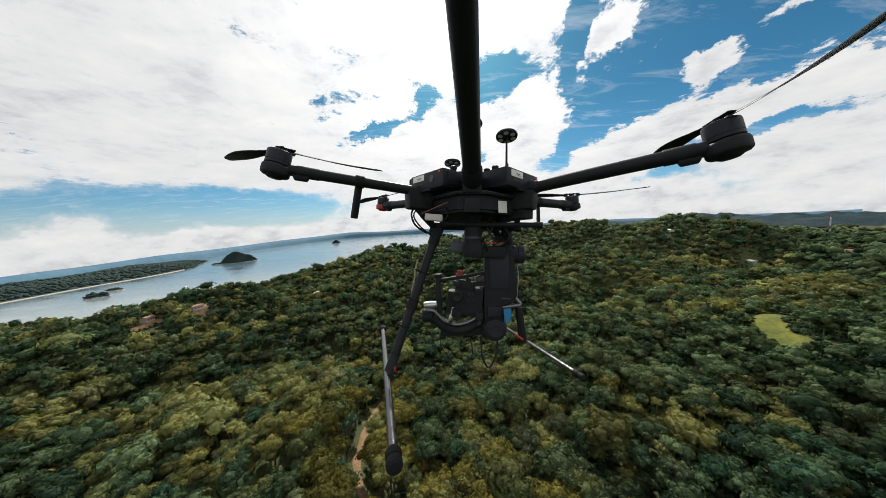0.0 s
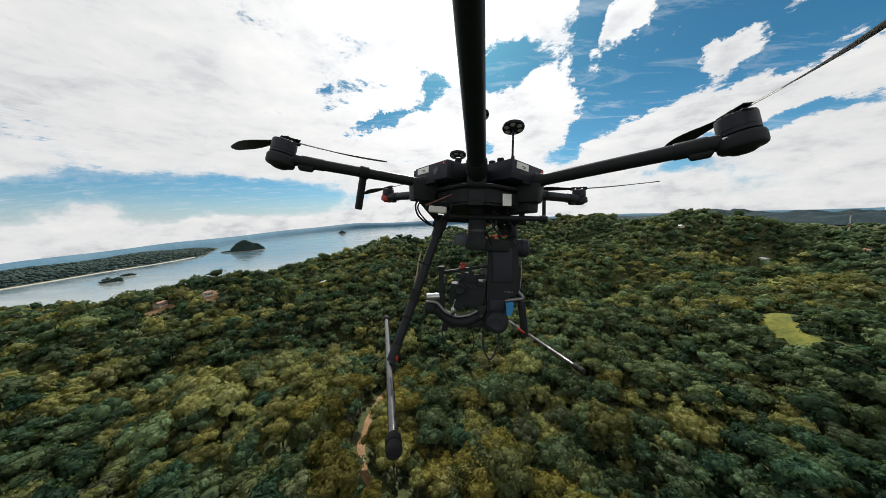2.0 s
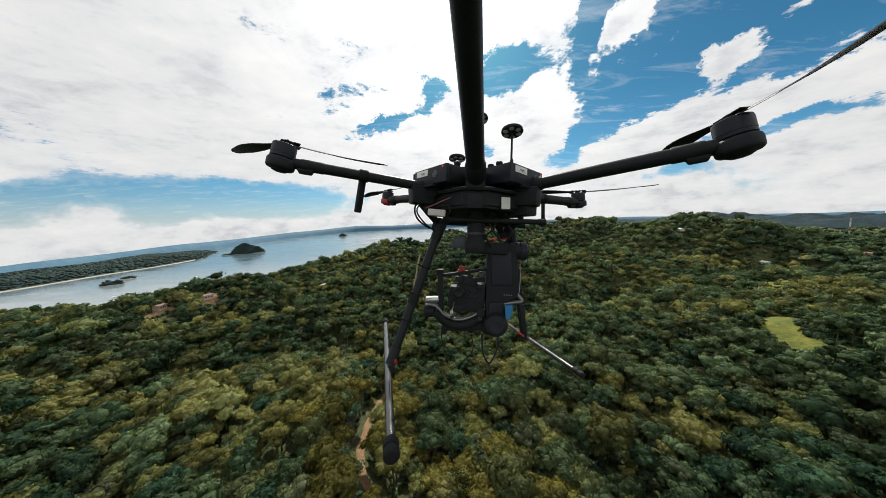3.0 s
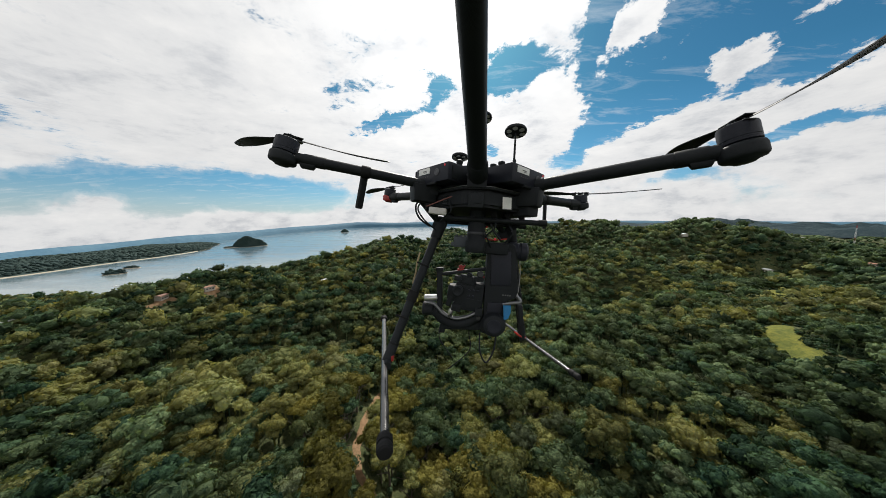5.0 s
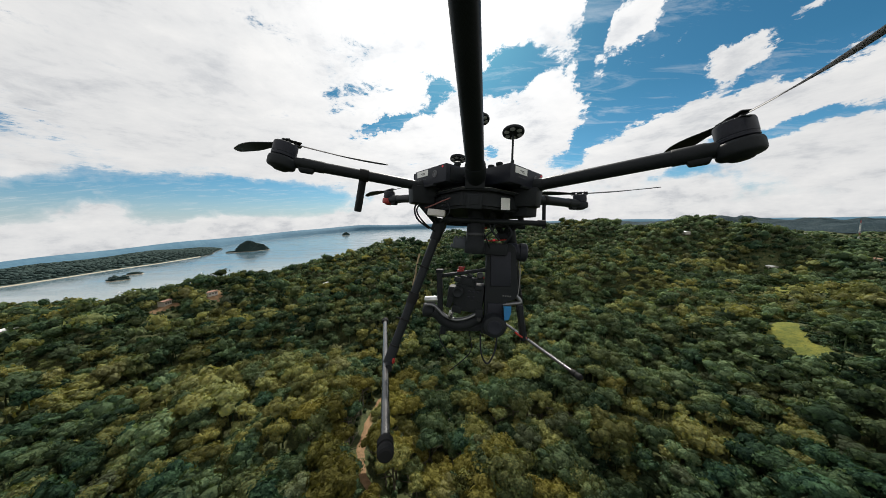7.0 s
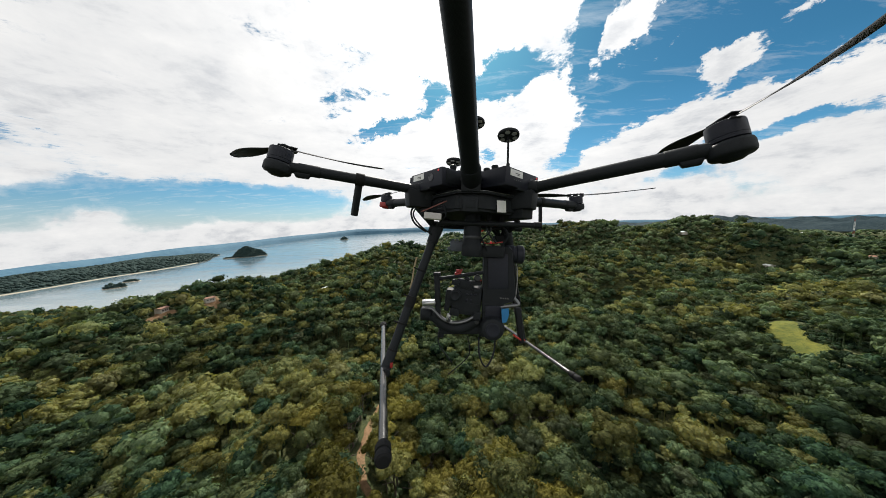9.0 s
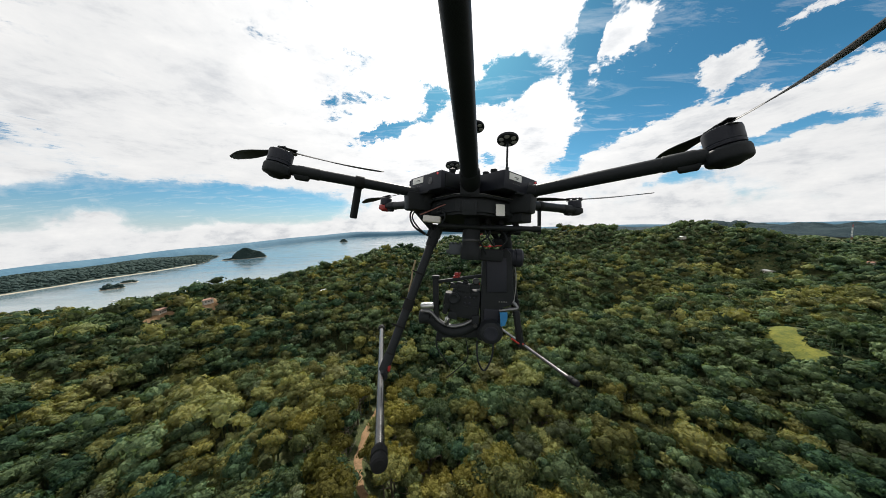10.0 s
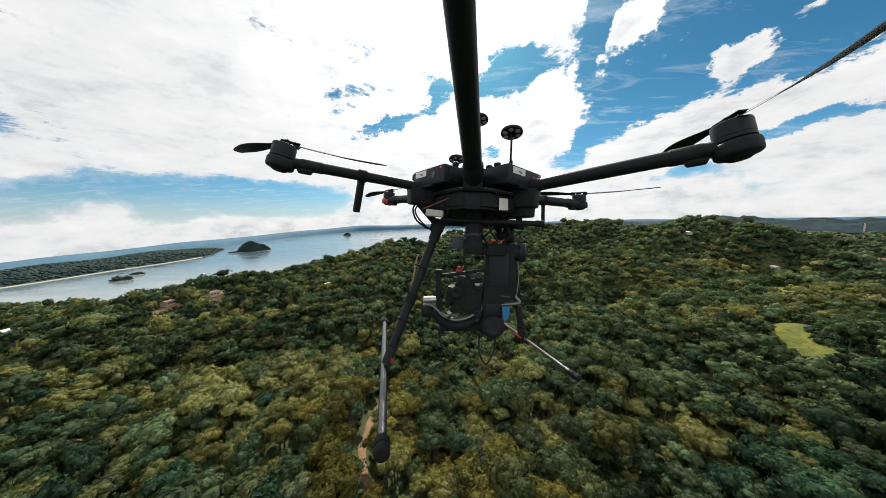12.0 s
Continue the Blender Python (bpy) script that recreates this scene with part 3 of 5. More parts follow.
def track():
    """The clay track, a ribbon with sunken wheel ruts."""
    pts = []
    for (ax, ay), (bx, by) in zip(TRACK, TRACK[1:]):
        pts += [(ax + (bx - ax) * i / 8, ay + (by - ay) * i / 8) for i in range(8)]
    bm, rows = bmesh.new(), []
    for i in range(1, len(pts) - 1):
        d = Vector((pts[i + 1][0] - pts[i - 1][0], pts[i + 1][1] - pts[i - 1][1])).normalized()
        wide = 1.3 + 0.7 * noise.noise(Vector((i * 0.4, 3, 0)))
        row = []
        for s, dz in ((-1.3, -0.2), (-1, 0.15), (-0.5, 0.08), (0, 0.16), (0.5, 0.08), (1, 0.15), (1.3, -0.2)):
            px, py = pts[i][0] - d.y * s * wide, pts[i][1] + d.x * s * wide
            row.append(bm.verts.new((px, py, float(height(px, py)) + dz + 0.1)))
        rows.append(row)
    for a, b in zip(rows, rows[1:]):
        for j in range(6):
            bm.faces.new((a[j], a[j + 1], b[j + 1], b[j]))
    tagged(smooth(part("track", bm, CLAY), 60), "narrow reddish clay track winding through the forest", "track", kind="structure")


def glade():
    """A winding strip of grass."""
    pts = []
    for (ax, ay), (bx, by) in zip(GLADE, GLADE[1:]):
        pts += [(ax + (bx - ax) * i / 8, ay + (by - ay) * i / 8) for i in range(8)]
    bm, rows = bmesh.new(), []
    for i in range(1, len(pts) - 1):
        d = Vector((pts[i + 1][0] - pts[i - 1][0], pts[i + 1][1] - pts[i - 1][1])).normalized()
        row = []
        for k in range(11):
            s = k / 5 - 1
            wide = (12.0 + 7.0 * noise.noise(Vector((i * 0.21, 9 if s > 0 else 3, 0)))) * math.sin(math.pi * (i + 2) / (len(pts) + 3)) ** 0.75
            px, py = pts[i][0] - d.y * s * wide, pts[i][1] + d.x * s * wide
            row.append(bm.verts.new((px, py, float(height(px, py)) + (0.2 if abs(s) < 0.95 else -0.3) + 0.25 * noise.noise(Vector((px, py, 0)) * 0.6))))
        rows.append(row)
    for a, b in zip(rows, rows[1:]):
        for j in range(10):
            bm.faces.new((a[j], a[j + 1], b[j + 1], b[j]))
    tagged(smooth(part("meadow", bm, GRASS), 60), "winding strip of bright yellow-green grass between the trees", "meadow", kind="structure")


track()
glade()


# ---- the forest ----
def icosphere(level):
    bm = bmesh.new()
    bmesh.ops.create_icosphere(bm, subdivisions=level, radius=1.0)
    v = np.array([x.co[:] for x in bm.verts])
    f = np.array([[x.index for x in y.verts] for y in bm.faces])
    bm.free()
    return v, f


ICO1, ICO2 = icosphere(1), icosphere(2)


def crown_mesh(seed, lobes, ico, sprays, size, flat=0.62, deep=1.0, cores=99, single=False):
    """Points and triangles of a crown of radius 1: many rounded uneven masses, with leafy sprays that break their outline."""
    r = np.random.default_rng(seed)
    mid = [(np.array([0, 0, 0.14]), 0.56)]
    for i in range(1, lobes):
        a = i * 2.399 + r.uniform(-0.4, 0.4)
        reach = r.uniform(0.40, 0.74)
        mid.append((np.array([math.cos(a) * reach, math.sin(a) * reach, r.uniform(-0.22, 0.42) * flat * 1.4]), r.uniform(0.26, 0.42)))
    vs, fs, n = [], [], 0
    for c, rad in mid[:cores]:
        v = ico[0]
        dent = 1 + 0.13 * np.sin(v @ r.normal(size=3) * 4 + r.uniform(0, 6)) + 0.12 * np.sin(v @ r.normal(size=3) * 7 + r.uniform(0, 6)) + r.uniform(-0.07, 0.07, len(v))
        vs.append(v * dent[:, None] * rad * deep * np.array([1, 1, 0.85]) + c)
        fs.append(ico[1] + n)
        n += len(v)
    if sprays:
        pick = r.choice(len(mid), sprays, p=np.array([m[1] ** 2 for m in mid]) / sum(m[1] ** 2 for m in mid))
        cen, rad = np.array([mid[i][0] for i in pick]), np.array([mid[i][1] for i in pick])
        d = r.normal(size=(sprays, 3))
        d[:, 2] = np.abs(d[:, 2]) * 0.7 + d[:, 2] * 0.4
        d /= np.linalg.norm(d, axis=1)[:, None]
        p = cen + d * (rad * r.uniform(0.90 * deep, 1.16, sprays))[:, None] * np.array([1, 1, 0.85])
        nrm = d + r.normal(size=(sprays, 3)) * (0.24 if single else 0.36)
        nrm /= np.linalg.norm(nrm, axis=1)[:, None]
        s = np.cross(nrm, r.normal(size=(sprays, 3)))
        s /= np.linalg.norm(s, axis=1)[:, None]
        t = np.cross(nrm, s)
        k = size * r.uniform(0.6, 1.35, sprays)[:, None]
        if single:
            vs.append(np.stack([p - s * k - t * k * 0.5, p + s * k - t * k * 0.5, p + t * k + nrm * k * 0.25], 1).reshape(-1, 3))
            fs.append(np.arange(sprays)[:, None] * 3 + n + [[0, 1, 2]])
            return np.concatenate(vs), np.concatenate(fs)
        quad = np.stack([p - s * k, p - t * k * 0.7 + nrm * k * 0.28, p + s * k, p + t * k * 0.7 + nrm * k * 0.28], 1)
        vs.append(quad.reshape(-1, 3))
        n = np.arange(sprays)[:, None] * 4 + n
        fs += [n + [[0, 1, 2]], n + [[0, 2, 3]]]
    return np.concatenate(vs), np.concatenate(fs)


def trunk_mesh(seed):
    """A tapered trunk with a few limbs, one metre tall to be stretched."""
    r = random.Random(seed)
    bm = bmesh.new()
    bend = (r.uniform(-0.06, 0.06), r.uniform(-0.06, 0.06))
    lathe(bm, [(0.085, -0.12), (0.060, 0.02), (0.050, 0.3)], Matrix(), 7)
    rod(bm, (0, 0, 0.28), (*bend, 0.95), 0.050, 0.022, 7)
    for i in range(4):
        a = i * 1.57 + r.uniform(-0.4, 0.4)
        low = 0.42 + 0.1 * i
        rod(bm, (bend[0] * low, bend[1] * low, low), (0.75 * math.cos(a), 0.75 * math.sin(a), low + 0.30), 0.024, 0.009, 5)
    mesh = bpy.data.meshes.new("trunk")
    bm.to_mesh(mesh)
    bm.free()
    mesh.materials.append(BARK)
    mesh.shade_smooth()
    return mesh


def plant_spots():
    """Where trees stand: a loose grid over the land in view, thinned out by clearings, track, houses and water."""
    pts = []
    for reach0, reach1, step in ((0, 300, 6.3), (300, 600, 7.6), (600, 950, 8.8), (950, 1750, 12.0)):
        n = int(reach1 / step) + 1
        gx, gy = np.meshgrid(np.arange(-n, n + 1), np.arange(-6, n + 1))
        x = (gx + rng.uniform(-0.46, 0.46, gx.shape)) * step
        y = (gy + rng.uniform(-0.46, 0.46, gy.shape)) * step
        d, a = np.hypot(x, y), np.degrees(np.arctan2(x, y))
        ok = (d >= reach0) & (d < reach1) & (np.abs(a) < np.where(d < 150, 82, 72)) & ((y > -40) | (d < 90))
        x, y = x[ok], y[ok]
        pts.append(np.stack([x, y, rng.uniform(0.47, 1.04, len(x)) ** 1.25 * step * (1.10 if step < 9 else 0.98)], -1))
    p = np.concatenate(pts)
    p[:, 2] *= np.where(rng.random(len(p)) < 0.10, 1.5, 1.0)
    far = np.hypot(p[:, 0], p[:, 1])
    p[:, 2] *= np.where((far > 300) & (far < 600), 1.02, np.where((far > 600) & (far < 950), 1.06, np.where(far > 950, 0.84, 1.0)))
    x, y, r = p.T
    z = height(x, y)
    keep = (z > 2.5) & (line_distance(x, y, TRACK) > 1.2 + r * 0.50) & (line_distance(x, y, [(px * 0.955, py * 0.955) for px, py in TRACK]) > 0.6 + r * 0.66) & (line_distance(x, y, [(px * 0.915, py * 0.915) for px, py in TRACK]) > r * 0.5) & (line_distance(x, y, GLADE) > 7.5 + r * 0.5) & (line_distance(x, y, [(px * 0.95, py * 0.95) for px, py in GLADE]) > 7.0 + r * 0.6)
    for cx, cy, rx, ry, turn in MEADOWS + BARE:
        c, s = math.cos(radians(turn)), math.sin(radians(turn))
        lx, ly = (x - cx) * c + (y - cy) * s, -(x - cx) * s + (y - cy) * c
        keep &= ((lx / (rx + 2)) ** 2 + (ly / (ry + 2)) ** 2 > 1)
    for hx, hy, hz, l, w, t, roof in HOUSES:
        k = math.hypot(hx, hy)
        ux, uy = hx / k, hy / k
        near, side = (hx - x) * ux + (hy - y) * uy, np.abs((x - hx) * uy - (y - hy) * ux)
        keep &= ~((side < l * 0.45 + r * 0.3) & (near > -w * 0.6 - r * 0.5 - 3.0) & (near < min(26.0, 9.0 * k / (150 - hz))))
    for bx, by, rx, ry, turn in BARE[:2]:      # open slopes below the bare earth
        k = math.hypot(bx, by)
        near, side = ((bx - x) * bx + (by - y) * by) / k, np.abs((x - bx) * by - (y - by) * bx) / k
        keep &= ~((side < rx + r * 0.3) & (near > -ry) & (near < 40))
    return p[keep], z[keep]


spots, spot_z = plant_spots()
order = np.argsort(np.hypot(spots[:, 0] * 1.1, spots[:, 1] - 100))
TREES_NEAR = 300
crowns = []
for s_ in range(9):
    v_, f_ = crown_mesh(s_, 11 + s_ % 4, ICO1, 700, 0.072, deep=0.84)
    mesh_ = raw("crown", v_, f_, LEAVES, flat=False)
    crowns.append(mesh_)
golden = []
for mesh_ in crowns[:5]:
    golden.append(mesh_.copy())
    golden[-1].materials[0] = LEAVES_GOLD
trunks = [trunk_mesh(s_) for s_ in range(3)]
for n_, i_ in enumerate(order[:TREES_NEAR]):
    x_, y_, r_ = spots[i_]
    tall = 5.0 + r_ * 1.1 + rng.uniform(-3.0, 4.5)
    gold = line_distance(x_, y_, TRACK) < 24 and rng.random() < 0.55
    tree = thing("tree", "tropical tree with a golden-green crown beside the track" if gold else "broad-leaved tropical tree with a dense rounded green crown", "tree", pose(x_, y_, spot_z[i_], 0, 0, rng.uniform(0, 360)), "forest trees")
    trunk = new("trunk", trunks[n_ % 3])
    trunk.parent, trunk.scale = tree, (tall * 0.55, tall * 0.55, tall)
    crown = new("crown", golden[rng.integers(len(golden))] if gold else crowns[rng.integers(len(crowns))])
    crown.parent, crown.location = tree, (0, 0, tall)
    crown.scale = (r_, r_ * rng.uniform(0.88, 1.12), r_ * rng.uniform(0.85, 1.2))


def woods(name, label, ids, templates, trunk=True):
    """The farther trees, joined into one mesh, with a tone of its own for each tree."""
    vs, fs, ts, gs, n = [], [], [], [], 0
    cone = np.array([[math.cos(k * 1.2566), math.sin(k * 1.2566), 0] for k in range(5)])
    for i in ids:
        x, y, r = spots[i]
        tall = (4.0 + r * 0.9 if trunk else 2.0 + r * 0.6) + rng.uniform(-3.4, 4.6) + (rng.uniform(2.0, 5.0) if rng.random() < 0.15 else 0.0)
        v, f = templates[rng.integers(len(templates))]
        a = rng.uniform(0, math.tau)
        c, s = math.cos(a) * r, math.sin(a) * r
        w = np.stack([v[:, 0] * c - v[:, 1] * s + x, v[:, 0] * s + v[:, 1] * c + y, v[:, 2] * r * rng.uniform(0.85, 1.2) + spot_z[i] + tall], -1)
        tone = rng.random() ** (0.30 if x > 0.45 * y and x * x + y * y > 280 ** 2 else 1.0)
        near = max(math.exp(-((x - gx) / rx) ** 2 - ((y - gy) / ry) ** 2) for gx, gy, rx, ry in GOLDEN)
        gold = rng.uniform(0.55, 1.0) if rng.random() < near * 0.95 else 0.0
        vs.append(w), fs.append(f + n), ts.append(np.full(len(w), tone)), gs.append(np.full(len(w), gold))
        n += len(w)
        if trunk:
            w = np.concatenate([cone * 0.45 + (x, y, spot_z[i] - 0.6), cone * 0.2 + (x, y, spot_z[i] + tall)])
            k = np.arange(5)
            f = np.concatenate([np.stack([k, (k + 1) % 5, k + 5], -1), np.stack([(k + 1) % 5, (k + 1) % 5 + 5, k + 5], -1)])
            vs.append(w), fs.append(f + n), ts.append(np.full(len(w), tone)), gs.append(np.full(len(w), gold))
            n += len(w)
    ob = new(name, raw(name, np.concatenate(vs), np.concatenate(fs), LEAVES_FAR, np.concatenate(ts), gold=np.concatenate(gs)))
    return tagged(ob, label, "forest", kind="stuff")


# stands of golden-leaved trees: middle and half widths
GOLDEN = [(*polar(41, 440), 70, 38), (*polar(50, 345), 52, 26), (*polar(56, 470), 60, 30), (*polar(33, 610), 60, 34), (*polar(47, 640), 90, 40), (*polar(-30, 150), 46, 26), (*polar(-48, 205), 60, 24), (*polar(-6, 330), 34, 18), (*polar(47, 150), 34, 20), (*polar(-38, 330), 60, 26)]
rest = order[TREES_NEAR:]
rest_d = np.hypot(spots[rest, 0], spots[rest, 1])
CLOSER = [crown_mesh(130 + s_, 9 + s_ % 3, ICO1, 330, 0.088, deep=0.84, single=True) for s_ in range(10)]
CLOSE = [crown_mesh(30 + s_, 8 + s_ % 3, ICO1, 140, 0.125, deep=0.88, single=True) for s_ in range(10)]
MIDS = [crown_mesh(50 + s_, 7, ICO1, 60, 0.165, deep=0.90, cores=3, single=True) for s_ in range(10)]
FARTHER = [crown_mesh(90 + s_, 5, ICO1, 22, 0.220, deep=1.0, cores=1, single=True) for s_ in range(8)]
FARS = [crown_mesh(70 + s_, 3, ICO1, 8, 0.30, deep=1.1, cores=1, single=True) for s_ in range(8)]
woods("near_forest", "dense tropical forest of rounded broad-leaved crowns around the hilltop", rest[rest_d < 190], CLOSER)
woods("forest", "dense tropical forest of rounded broad-leaved crowns", rest[(rest_d >= 190) & (rest_d < 300)], CLOSE)
woods("middle_forest", "dense tropical forest of rounded broad-leaved crowns on the slopes", rest[(rest_d >= 300) & (rest_d < 600)], MIDS, trunk=False)
woods("upland_forest", "dense tropical forest of mixed crowns on the higher slopes", rest[(rest_d >= 600) & (rest_d < 950)], FARTHER, trunk=False)
woods("far_forest", "dense tropical forest covering the farther ridges", rest[rest_d >= 950], FARS, trunk=False)


def undergrowth():
    """Bushes along the edges of the clearings."""
    vs, fs, ts, n = [], [], [], 0
    rooms = [(hx, hy, 34, 1.0) for hx, hy, *_ in HOUSES] + [(cx, cy, max(rx, ry) + 16, 1.0) for cx, cy, rx, ry, _ in MEADOWS + BARE] + [(gx, gy, 30, 1.2) for gx, gy in GLADE] + [(px, py, 14, 0.8) for px, py in TRACK]
    for cx, cy, reach, much in rooms:
        for _ in range(int(much * reach * 3.6)):
            a, k = rng.uniform(0, math.tau), reach * math.sqrt(rng.random())
            x, y = cx + k * math.cos(a), cy + k * math.sin(a)
            z, r = float(height(x, y)), rng.uniform(1.0, 2.8)
            if z < 2 or line_distance(x, y, TRACK) < 2.0 + r or line_distance(x, y, GLADE) < 6.5 + r * 0.5:
                continue
            if any(abs((x - hx) * math.cos(radians(t)) + (y - hy) * math.sin(radians(t))) < l * 0.5 + 1 + r and abs((y - hy) * math.cos(radians(t)) - (x - hx) * math.sin(radians(t))) < w * 0.5 + 1 + r for hx, hy, hz, l, w, t, roof in HOUSES):
                continue
            if any(((((x - mx) * math.cos(radians(t)) + (y - my) * math.sin(radians(t))) / rx) ** 2 + (((y - my) * math.cos(radians(t)) - (x - mx) * math.sin(radians(t))) / ry) ** 2) < 0.9 for mx, my, rx, ry, t in MEADOWS + BARE):
                continue
            v, f = FARS[rng.integers(len(FARS))]
            vs.append(v * r + np.array([x, y, z + r * 0.3])), fs.append(f + n), ts.append(np.full(len(v), rng.random()))
            n += len(v)
    tagged(new("undergrowth", raw("undergrowth", np.concatenate(vs), np.concatenate(fs), LEAVES_FAR, np.concatenate(ts))), "leafy green bushes and scrub along the clearings", "bushes", kind="stuff")


undergrowth()


def offshore_woods():
    """Trees on the islands and the peninsula."""
    vs, fs, n = [], [], 0
    small = [crown_mesh(150 + s, 2, ICO1, 5, 0.30, deep=1.25, cores=1) for s in range(6)]
    for ob in list(scene.objects):
        if ob.name.split(".")[0] not in ("island", "islet", "peninsula"):
            continue
        size = 9.0 if ob.name.startswith("pen") else 4.6
        mesh, m = ob.data, ob.matrix_world
        for p in mesh.polygons:
            mid = m @ p.center
            if mid.z < 2.0:
                continue
            for _ in range(min(int(rng.poisson(p.area / (size * size * 0.85))), 10)):
                k = rng.dirichlet((1, 1, 1, 1))
                at = sum((m @ mesh.vertices[v].co * w for v, w in zip(p.vertices, k)), Vector())
                v, f = small[rng.integers(len(small))]
                r = size * rng.uniform(0.6, 1.2)
                vs.append(v * r * np.array([1, 1, 0.6]) + np.array([at.x, at.y, at.z + r * 0.15]))
                fs.append(f + n)
                n += len(v)
    tagged(new("island_forest", raw("island_forest", np.concatenate(vs), np.concatenate(fs), ISLE)), "dark woods covering the islands and the peninsula, haze in their colour", "forest", kind="stuff")


offshore_woods()


# ---- houses and mast ----
ROOFS = {"white": worn("pale_sheet_roof", (0.74, 0.74, 0.72), (0.84, 0.84, 0.82), 0.6, grain=2), "grey": worn("grey_sheet_roof", (0.30, 0.31, 0.32), (0.42, 0.42, 0.43), 0.5, grain=2),
         "rust": worn("rusty_sheet_roof", (0.20, 0.10, 0.06), (0.30, 0.16, 0.10), 0.6, grain=2)}
PLASTER = worn("pale_plaster", (0.52, 0.48, 0.42), (0.66, 0.62, 0.55), 0.8, grain=2)
PANE = worn("dark_window_pane", (0.02, 0.025, 0.03), (0.04, 0.045, 0.05), 0.15, grain=2)


def house(x, y, z, l, w, turn, roof):
    top = thing("house", "small house with a %s sheet-metal gable roof among the trees" % {"white": "white", "grey": "grey", "rust": "rusty"}[roof], "house", pose(x, y, z, 0, 0, turn), "hillside houses")
    part("wall", box(bmesh.new(), (l, w, 5.5), pose(0, 0, 1.75)), PLASTER, top)
    bm = bmesh.new()
    e, h = 0.8, w * 0.15
    for s in (-1, 1):
        a = [(-l / 2 - e, s * (w / 2 + e), 4.2), (l / 2 + e, s * (w / 2 + e), 4.2), (l / 2 + e, 0, 4.4 + h), (-l / 2 - e, 0, 4.4 + h)]
        lo = [bm.verts.new(p) for p in a]
        hi = [bm.verts.new((p[0], p[1], p[2] + 0.15)) for p in a]
        bm.faces.new(lo), bm.faces.new(list(reversed(hi)))
        for i in range(4):
            bm.faces.new((lo[i], hi[i], hi[(i + 1) % 4], lo[(i + 1) % 4]))
    bmesh.ops.recalc_face_normals(bm, faces=bm.faces)
    part("roof", bm, ROOFS[roof], top)
    for s in (-1, 1):
        for k in (-0.28, 0.02, 0.30):
            part("window", box(bmesh.new(), (1.5, 0.12, 1.3), pose(k * l, s * w / 2, 2.2)), PANE, top)


for h_ in HOUSES:
    house(*h_)


def mast():
    x, y = polar(58.0, 1650)
    z = float(height(x, y))
    top = thing("radio_mast", "slender white lattice radio mast with red bands on the ridge", "mast", pose(x, y, z))
    tall = 84.0
    for i in range(8):
        bm = bmesh.new()
        z0, z1 = tall * i / 8, tall * (i + 1) / 8
        w0, w1 = 2.6 - 1.5 * i / 8, 2.6 - 1.5 * (i + 1) / 8
        c = [(math.cos(a), math.sin(a)) for a in (0.5, 2.6, 4.7)]
        for j in range(3):
            k = (j + 1) % 3
            rod(bm, (c[j][0] * w0, c[j][1] * w0, z0), (c[j][0] * w1, c[j][1] * w1, z1), 0.15, seg=5)
            rod(bm, (c[j][0] * w0, c[j][1] * w0, z0), (c[k][0] * w1, c[k][1] * w1, z1), 0.08, seg=4)
            rod(bm, (c[k][0] * w0, c[k][1] * w0, z0), (c[j][0] * w1, c[j][1] * w1, z1), 0.08, seg=4)
        part("section", bm, RED if i in (3, 7) else LABEL, top)
    part("antenna", rod(bmesh.new(), (0, 0, tall), (0, 0, tall + 4), 0.07, seg=6), GREY, top)


mast()


def boat(x, y, turn):
    """A small open boat at anchor."""
    top = thing("boat", "small white open boat anchored off the beach", "boat", pose(x, y, SEA, 0, 0, turn), "anchored boats")
    bm = bmesh.new()
    rings = []
    for t, w, low in ((-1.0, 0.80, -0.25), (-0.4, 1.0, -0.35), (0.3, 0.92, -0.35), (0.75, 0.5, -0.25), (1.0, 0.06, 0.10)):
        rings.append([bm.verts.new((t * 4.5, w * s * 1.3, z)) for s, z in ((-1, 0.85 + 0.25 * max(t, 0)), (-0.75, 0.1), (0, low), (0.75, 0.1), (1, 0.85 + 0.25 * max(t, 0)), (0.9, 0.75), (0, 0.25), (-0.9, 0.75))])
    for a, b in zip(rings, rings[1:]):
        for j in range(8):
            bm.faces.new((a[j], a[(j + 1) % 8], b[(j + 1) % 8], b[j]))
    bm.faces.new(rings[0]), bm.faces.new(list(reversed(rings[-1])))
    bmesh.ops.recalc_face_normals(bm, faces=bm.faces)
    smooth(part("hull", bm, ROOFS["white"], top))
    smooth(part("awning", box(bmesh.new(), (3.0, 2.2, 0.10), pose(-0.6, 0, 2.2), 0.03), ROOFS["white"], top))
    for px in (-2.0, 0.8):
        for py in (-1.0, 1.0):
            part("post", rod(bmesh.new(), (px, py, 0.5), (px, py, 2.2), 0.04, seg=6), GREY, top)


for a_, d_, t_ in ((-55.5, 905, 30), (-52.0, 960, 70), (-43.5, 1120, 110)):
    boat(*polar(a_, d_), t_)


# ---- the drone ----
ARMS = {0: 0.70, 60: 0.5665, 130: 0.5665, 180: 0.5665, -130: 0.585, -60: 0.553}      # azimuth: reach to the motor
LIFT = {0: 0.236, 60: 0.013, 130: 0.008, 180: 0.0, -130: 0.024, -60: 0.005}      # how far each arm's end rises
DROP = {60: -0.009, -60: -0.011}      # and its root
Z_ARM = -0.0445
drone = thing("drone", "black six-armed camera drone hovering above the forest canopy", "drone", pose(0.1258, 0.8681, 150.1404, -6.252, 2.447, -8.995))


def out(a, r, z, side=0.0):
    """A point of the drone: azimuth (0 towards the camera, positive to its right), radius, height; side: across the azimuth."""
    a = radians(a)
    return Vector((math.sin(a) * r + math.cos(a) * side, -math.cos(a) * r + math.sin(a) * side, z))


